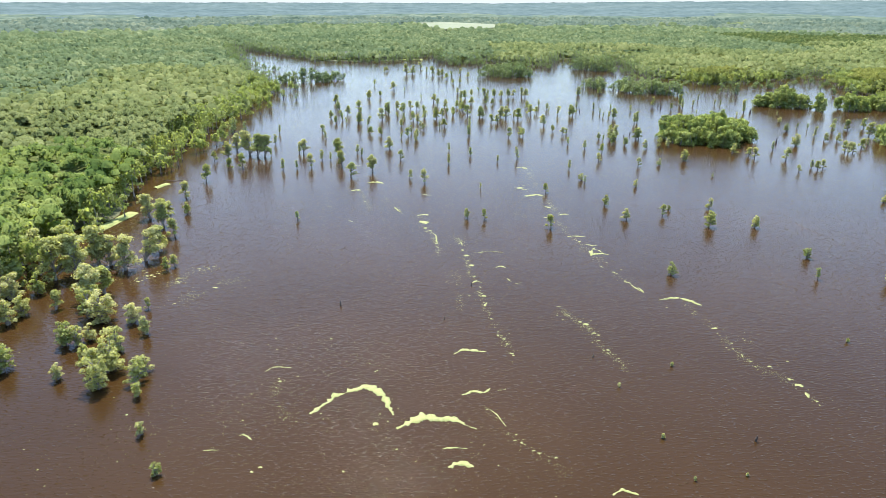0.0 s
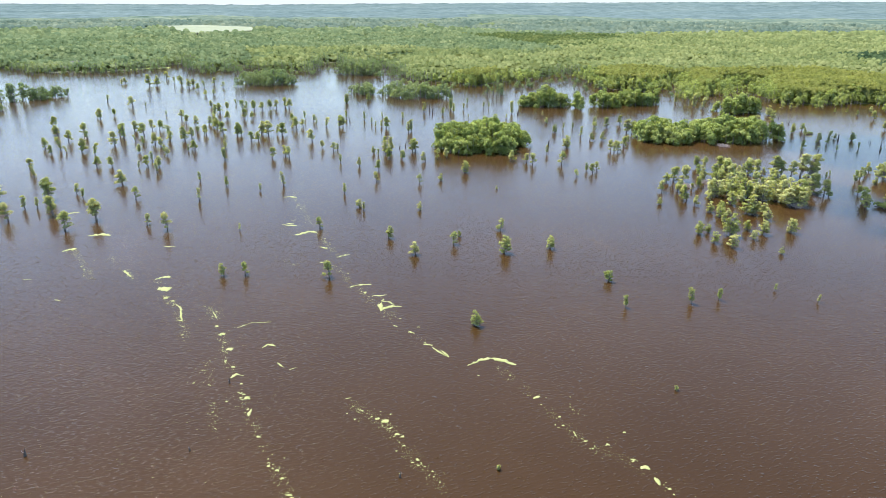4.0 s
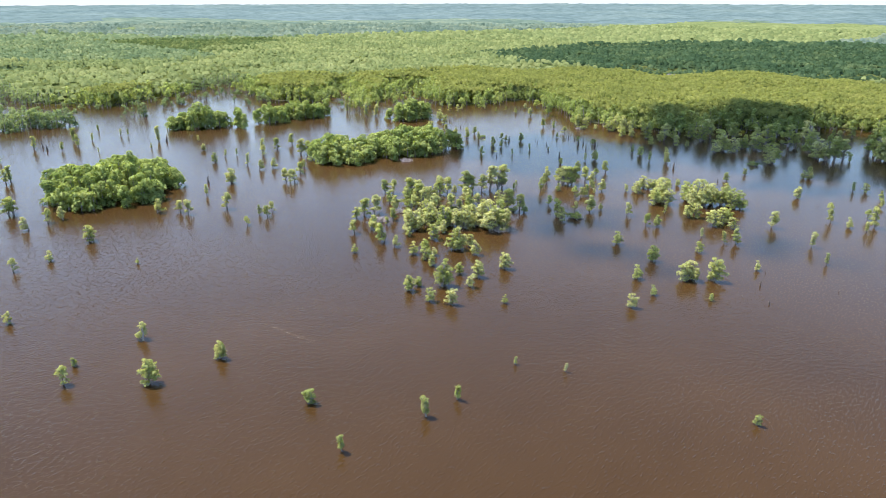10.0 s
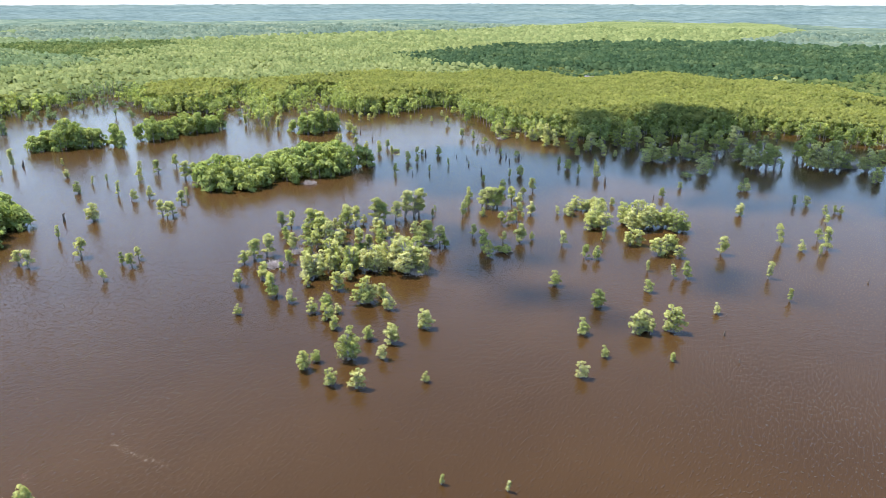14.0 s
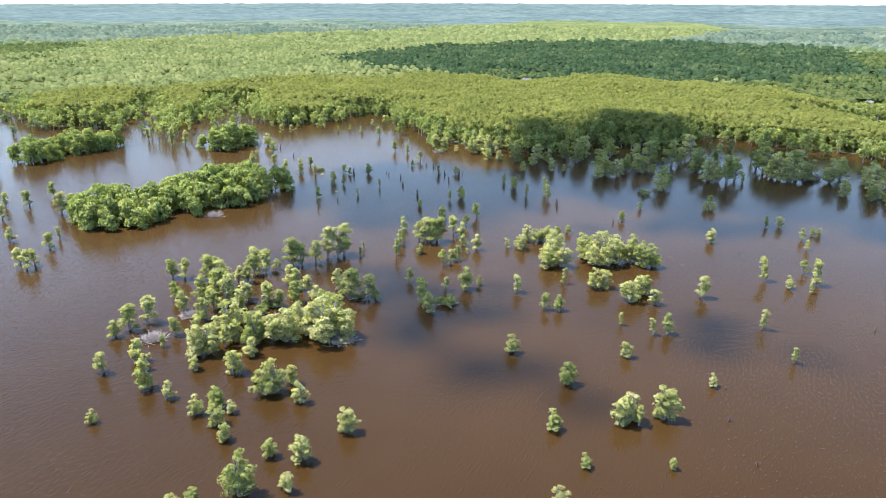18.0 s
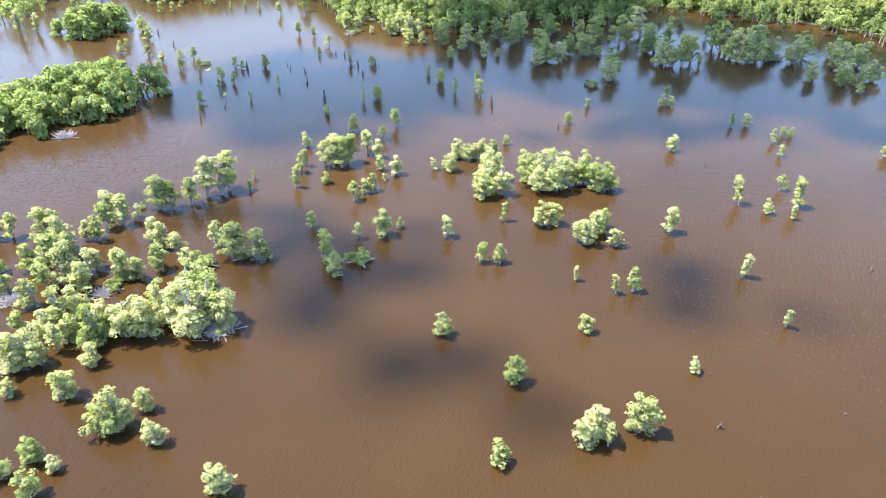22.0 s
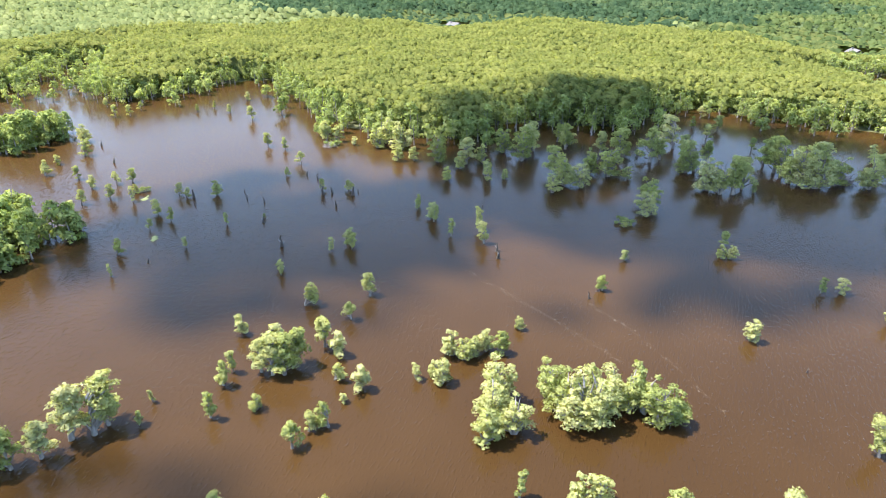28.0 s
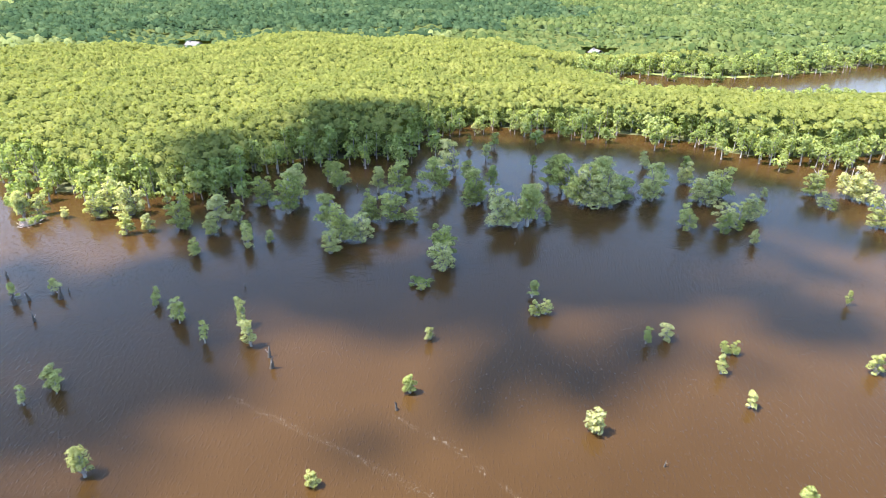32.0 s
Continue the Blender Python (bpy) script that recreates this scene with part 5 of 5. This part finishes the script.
weed_mat([(31.4, 177.1), (32.9, 177.1)], 0.32, 45)
weed_mat([(33.6, 171.1), (34.0, 171.3), (34.3, 170.9)], 0.4, 46)
weed_mat([(37.1, 166.0), (38.0, 166.1), (38.7, 165.6)], 0.85, 47)
weed_mat([(38.7, 160.5), (39.3, 160.7), (39.7, 160.3)], 0.53, 48)
weed_mat([(39.2, 156.5), (39.7, 156.6), (39.9, 156.3)], 0.33, 49)
weed_mat([(40.8, 151.3), (41.1, 151.5), (41.3, 151.2)], 0.23, 50)
weed_mat([(41.5, 149.1), (41.8, 149.3), (42.0, 149.0)], 0.23, 51)
weed_mat([(53.7, 203.6), (54.3, 204.0), (54.6, 203.4)], 0.62, 52)
weed_mat([(56.5, 195.7), (57.8, 194.6)], 0.42, 53)
weed_mat([(59.1, 191.7), (60.1, 187.7)], 0.48, 54)
weed_mat([(72.2, 164.0), (74.0, 164.4)], 0.65, 55)
weed_mat([(74.7, 150.3), (74.6, 148.5)], 0.33, 56)
weed_mat([(78.6, 144.1), (79.3, 144.2), (79.6, 143.8)], 0.54, 57)
weed_mat([(84.5, 146.6), (84.9, 146.7), (85.0, 146.4)], 0.29, 58)
weed_mat([(81.1, 138.9), (82.3, 138.0)], 0.34, 59)
weed_mat([(81.4, 135.5), (82.4, 135.5), (83.1, 135.0)], 0.92, 60)
weed_mat([(82.4, 132.7), (82.2, 130.5)], 0.65, 61)
weed_mat([(82.9, 129.0), (83.3, 129.1), (83.5, 128.9)], 0.32, 62)
weed_mat([(36.8, 348.9), (41.0, 345.6)], 0.98, 63)
weed_mat([(31.7, 306.8), (36.1, 304.7)], 0.92, 64)
weed_mat([(34.5, 293.1), (39.2, 296.5), (42.4, 294.1)], 1.38, 65)
weed_mat([(42.8, 275.7), (43.3, 276.5), (43.5, 275.6)], 0.6, 66)
weed_mat([(-46.9, 300.0), (-44.9, 301.7), (-42.5, 301.6)], 1.85, 67)
weed_mat([(-41.0, 315.9), (-37.3, 316.8), (-32.8, 314.0)], 2.06, 68)
weed_mat([(-55.4, 349.4), (-48.7, 349.8)], 1.03, 69)
weed_mat([(-24.5, 275.2), (-21.4, 267.7)], 0.7, 70)
weed_mat([(-13.0, 294.8), (-8.7, 293.5)], 0.68, 71)
weed_mat([(-54.1, 276.0), (-51.4, 275.2)], 0.93, 72)
weed_mat([(-41.6, 255.9), (-39.5, 254.4)], 0.76, 73)
weed_mat([(-30.2, 122.0), (-25.5, 129.4), (-19.3, 133.0), (-14.6, 129.3), (-12.2, 121.9)], 1.35, 74)
weed_mat([(-11.0, 117.1), (-6.0, 120.8), (-1.3, 121.3), (2.4, 119.5), (5.9, 117.2)], 1.8, 75)
weed_mat([(-44.5, 139.2), (-43.4, 141.6), (-38.7, 141.2)], 0.53, 76)
weed_mat([(-40.4, 134.6), (-40.1, 135.0), (-39.6, 134.6)], 0.49, 77)
weed_mat([(1.1, 148.6), (3.5, 151.0), (9.7, 150.0)], 0.69, 78)
weed_mat([(2.9, 130.1), (5.9, 131.8), (7.8, 130.7), (9.6, 132.9)], 0.64, 79)
weed_mat([(11.2, 132.2), (13.2, 132.5)], 0.44, 80)
weed_mat([(-16.1, 118.2), (-15.5, 118.6), (-14.9, 118.3)], 0.65, 81)
weed_mat([(-43.4, 114.0), (-42.6, 114.8), (-40.3, 112.7)], 0.57, 82)
weed_mat([(-49.1, 109.1), (-46.0, 109.4)], 0.27, 83)
weed_mat([(-36.8, 104.1), (-36.4, 104.4), (-35.9, 104.1)], 0.41, 84)
weed_mat([(-37.9, 102.8), (-37.7, 103.0), (-37.3, 102.8)], 0.32, 85)
weed_mat([(-1.2, 110.5), (1.2, 111.1), (3.8, 110.8)], 0.41, 86)
weed_mat([(-0.1, 105.1), (2.4, 106.3), (4.9, 105.2)], 1.15, 87)
weed_mat([(8.2, 125.5), (10.6, 122.4), (12.2, 118.1)], 0.26, 88)
weed_mat([(13.3, 113.4), (13.7, 113.7), (14.0, 113.5)], 0.34, 89)
weed_mat([(16.7, 110.2), (17.2, 110.5), (17.6, 110.3)], 0.41, 90)
weed_mat([(21.0, 108.0), (21.4, 108.3), (21.7, 108.1)], 0.32, 91)
weed_mat([(30.2, 97.8), (32.3, 99.5), (34.9, 97.9)], 0.67, 92)
weed_mat([(-35.5, 120.3), (-35.3, 120.6), (-35.0, 120.3)], 0.3, 93)


def flecks(name, lines, per_m, spread, label, big=0.35, mat=M_MAT, gaps=0.42):
    pts, size = [], []
    for line in lines:
        line = np.asarray(line, float)
        d = np.r_[0, np.cumsum(np.hypot(*np.diff(line, axis=0).T))]
        n = int(d[-1] * per_m)
        s = rng.uniform(0, d[-1], n)
        c = np.stack([np.interp(s, d, line[:, k]) for k in (0, 1)], 1)
        keep = smooth_noise(c, 4.5, 13) > gaps
        wild = rng.uniform(0, 1, n) < 0.2
        c += rng.normal(0, 1, (n, 2)) * np.where(wild, spread * 3, spread)[:, None]
        c = c[keep]
        pts.append(c)
        size.append(np.abs(rng.normal(0, big, len(c))) * np.where(rng.uniform(0, 1, len(c)) < 0.1, 3.0, 0.75) + 0.03)
    c, r = np.concatenate(pts), np.concatenate(size)
    a = np.arange(6) * np.pi / 3
    w = rng.uniform(0.4, 1.3, (len(c), 6)) * r[:, None]
    v = np.stack([c[:, :1] + np.cos(a) * w * 1.4, c[:, 1:] + np.sin(a) * w, np.full((len(c), 6), 0.012)], -1)
    v = np.concatenate([v, np.c_[c, np.full(len(c), 0.05)][:, None]], 1)
    f = np.array([(j, (j + 1) % 6, 6) for j in range(6)])
    f = (f[None] + (np.arange(len(c)) * 7)[:, None, None]).reshape(-1, 3)
    stuff(name, mesh_of(name, v.reshape(-1, 3), f, mat), label, "floating weed")


WINDROWS = [[(-0.7, 239.2), (3.2, 235.9), (5.9, 215.1), (6.3, 202.6), (9.1, 188.2), (10.3, 176.2), (12.1, 168.3), (14.4, 156.5), (16.2, 148.6)],
            [(1.6, 204.1), (2.8, 187.8), (3.3, 174.2)],
            [(29.6, 181.6), (33.9, 170.8), (37.8, 166.0), (39.3, 160.5), (41.1, 151.4), (43.5, 141.3)],
            [(42.7, 258.3), (45.8, 239.8), (50.8, 218.9), (54.0, 203.1), (60.1, 187.7), (63.5, 178.6)],
            [(69.7, 179.4), (73.0, 164.0), (74.3, 149.2), (76.4, 142.7), (80.6, 139.1), (82.2, 131.2), (83.3, 127.6)],
            [(77.2, 161.0), (79.5, 154.9)],
            [(40.0, 361.2), (42.2, 294.1), (45.9, 265.7)],
            [(26.8, 268.8), (32.9, 256.1)],
            [(-31.4, 292.8), (-21.0, 268.0)],
            [(-43.7, 302.6), (-32.4, 266.8)],
            [(-13.9, 263.3), (-8.8, 245.9), (-4.8, 228.9), (-3.4, 218.0)],
            [(-40.1, 135.0), (-39.9, 129.1), (-38.2, 124.6), (-34.3, 121.5), (-34.4, 116.5)],
            [(8.2, 125.5), (12.1, 118.3), (13.5, 113.6), (17.7, 110.0), (21.6, 105.8), (21.8, 100.2)],
            [(31.7, 178.3), (36.9, 165.7), (40.9, 148.6)],
            [(-15.9, 121.9), (-14.6, 113.0)],
            [(0.6, 243.5), (4.8, 225.0)]]
flecks("duckweed_flecks", WINDROWS, 9, 0.75, "flecks of duckweed strung out in wind rows", 0.048)
# pale specks added as painted sun glints, in the duckweed colour
flecks("drifting_specks", [[(-75, 110), (-20, 130), (10, 110)], [(-60, 160), (-30, 150), (0, 130)], [(-30, 95), (20, 90)]], 15, 9.0, "tiny pale specks standing in for sun glints on the water", 0.03, M_MAT, 0.2)
flecks("bank_weed", [[(-88.3, 190.0), (-84.9, 202.6), (-77.9, 204.2)], [(-74.1, 190.3), (-67.0, 196.3)], [(-79.3, 175.8), (-78.8, 185.9)], [(-102.4, 187.5), (-98.3, 196.6), (-94.8, 201.4)]], 14, 1.6, "floating weed drifting by the bank trees", 0.075)

flecks("scum_streaks", [[(393, 272), (387, 261), (379.5, 245), (373, 233), (366, 221), (360, 209)], [(390, 237), (382.5, 224.5), (376, 217.5), (369, 210), (358, 200)],
                        [(140, 258), (141, 250), (143.5, 241)]], 16, 0.4, "faint streaks of pale scum left along the wind", 0.034, M_FOAM, 0.35)
weed_mat([(391, 394.5), (393, 396.5), (395.5, 397.5)], 1.7, 31)
weed_mat([(367.5, 365), (369.5, 366.5), (371, 368)], 1.3, 32)


def grass_bank(line, wide):
    """A low grassy bank along the shore."""
    line = np.asarray(line, float)
    d = np.r_[0, np.cumsum(np.hypot(*np.diff(line, axis=0).T))]
    s = np.linspace(0, d[-1], int(d[-1] / 0.8))
    c = np.stack([np.interp(s, d, line[:, k]) for k in (0, 1)], 1)
    t = unit(np.gradient(c, axis=0))
    nrm = np.stack([-t[:, 1], t[:, 0]], 1)
    rows, n = [], len(c)
    for k, (w, zz) in enumerate(((-1.0, -0.15), (-0.8, 0.16), (-0.2, 0.42), (0.5, 0.5), (1.0, 0.3))):
        jag = 1 + 0.6 * (smooth_noise(np.c_[s, s * 0 + 9 * k], 2.5, 40, 3) - 0.5)
        rows.append(np.c_[c + nrm * (wide * w * jag)[:, None], np.full(n, zz) + rng.normal(0, 0.04, n)])
    v = np.concatenate(rows)
    i = np.arange(n - 1)
    f = np.concatenate([np.stack([i + k * n, i + 1 + k * n, i + 1 + (k + 1) * n, i + (k + 1) * n], 1) for k in range(4)])
    tagged(new("grass_bank", mesh_of("grass_bank", v, f, M_GRASS)), "low bank of sunlit yellow-green grass at the water", "bank", kind="structure")


grass_bank([(-141, 215), (-139, 230), (-136, 246), (-133, 264)], 2.6)
grass_bank([(-140, 302), (-137, 310)], 1.6)
grass_bank([(-154.8, 1000.8), (-110.4, 1004.7), (-90.1, 999.7), (-43.7, 1011.7)], 7.0)
grass_bank([(786.7, 124.8), (778.9, 96.6), (775.1, 74.3), (783.3, 41.1), (800.1, 12.0), (811.3, -24.1)], 3.0)

v, f, n = joined([tube([(-142, 316.6, 0.08), (-138.5, 315.6, 0.1), (-135, 315.5, 0.08), (-130.4, 317.9, 0.08)], (0.2, 0.22, 0.2, 0.12))])
tagged(new("floating_log", mesh_of("floating_log", v, f, M_WET, n)), "long dark drift log afloat by the bank", "log")


def block(x0, x1, y0, y1, z0, z1):
    v = [(x, y, z) for x in (x0, x1) for y in (y0, y1) for z in (z0, z1)]
    return np.array(v, float), np.array([(0, 1, 3, 2), (4, 6, 7, 5), (0, 4, 5, 1), (2, 3, 7, 6), (0, 2, 6, 4), (1, 5, 7, 3)])


def box_mesh(name, box, material):
    v, f = block(*box)
    me = mesh_of(name, v, f, material)
    me.polygons.foreach_set("use_smooth", np.zeros(6, bool))
    return me


def house(x, y, turn):
    """A lakeside house: walls, gable roof, porch, door and windows."""
    root = tagged(new("house"), "small pale lakeside house with a grey gable roof among trees", "house", "houses by the river")
    part("wall", box_mesh("wall", (-6.5, 6.5, -4, 4, -1.2, 3.2), M_WALL), root)
    rv = np.array([(-7.2, -4.8, 2.9), (7.2, -4.8, 2.9), (7.2, 0, 5.9), (-7.2, 0, 5.9), (7.2, 4.8, 2.9), (-7.2, 4.8, 2.9),
                   (-7.2, -4.8, 3.15), (7.2, -4.8, 3.15), (7.2, 0, 6.15), (-7.2, 0, 6.15), (7.2, 4.8, 3.15), (-7.2, 4.8, 3.15)])
    rf = np.array([(0, 1, 2, 3), (3, 2, 4, 5), (9, 8, 7, 6), (11, 10, 8, 9), (0, 6, 7, 1), (5, 4, 10, 11), (0, 3, 9, 6), (3, 5, 11, 9), (1, 7, 8, 2), (2, 8, 10, 4)])
    me = mesh_of("roof", rv, rf, M_ROOF)
    me.polygons.foreach_set("use_smooth", np.zeros(len(rf), bool))
    roof = part("roof", me, root)
    part("chimney", box_mesh("chimney", (2.6, 3.4, 0.8, 1.6, 4.4, 7.0), M_ROOF), roof)
    for side in (-1, 1):
        for wx in (-4.2, 0.0, 4.2):
            y0 = side * 4.03
            if wx == 0.0 and side == -1:
                part("door", box_mesh("door", (-0.5, 0.5, y0 - 0.04, y0 + 0.03, -0.1, 2.0), M_GLASS), root)
                continue
            win = part("window", box_mesh("window", (wx - 0.75, wx + 0.75, y0 - 0.05, y0 + 0.05, 0.9, 2.3), M_WALL), root)
            part("pane", box_mesh("pane", (wx - 0.62, wx + 0.62, y0 - 0.07, y0 + 0.07, 1.02, 2.18), M_GLASS), win)
    root.matrix_basis = pose(x, y, 1.6, 0, 0, turn)


for x, y, turn in HOUSES:
    house(x, y, turn)
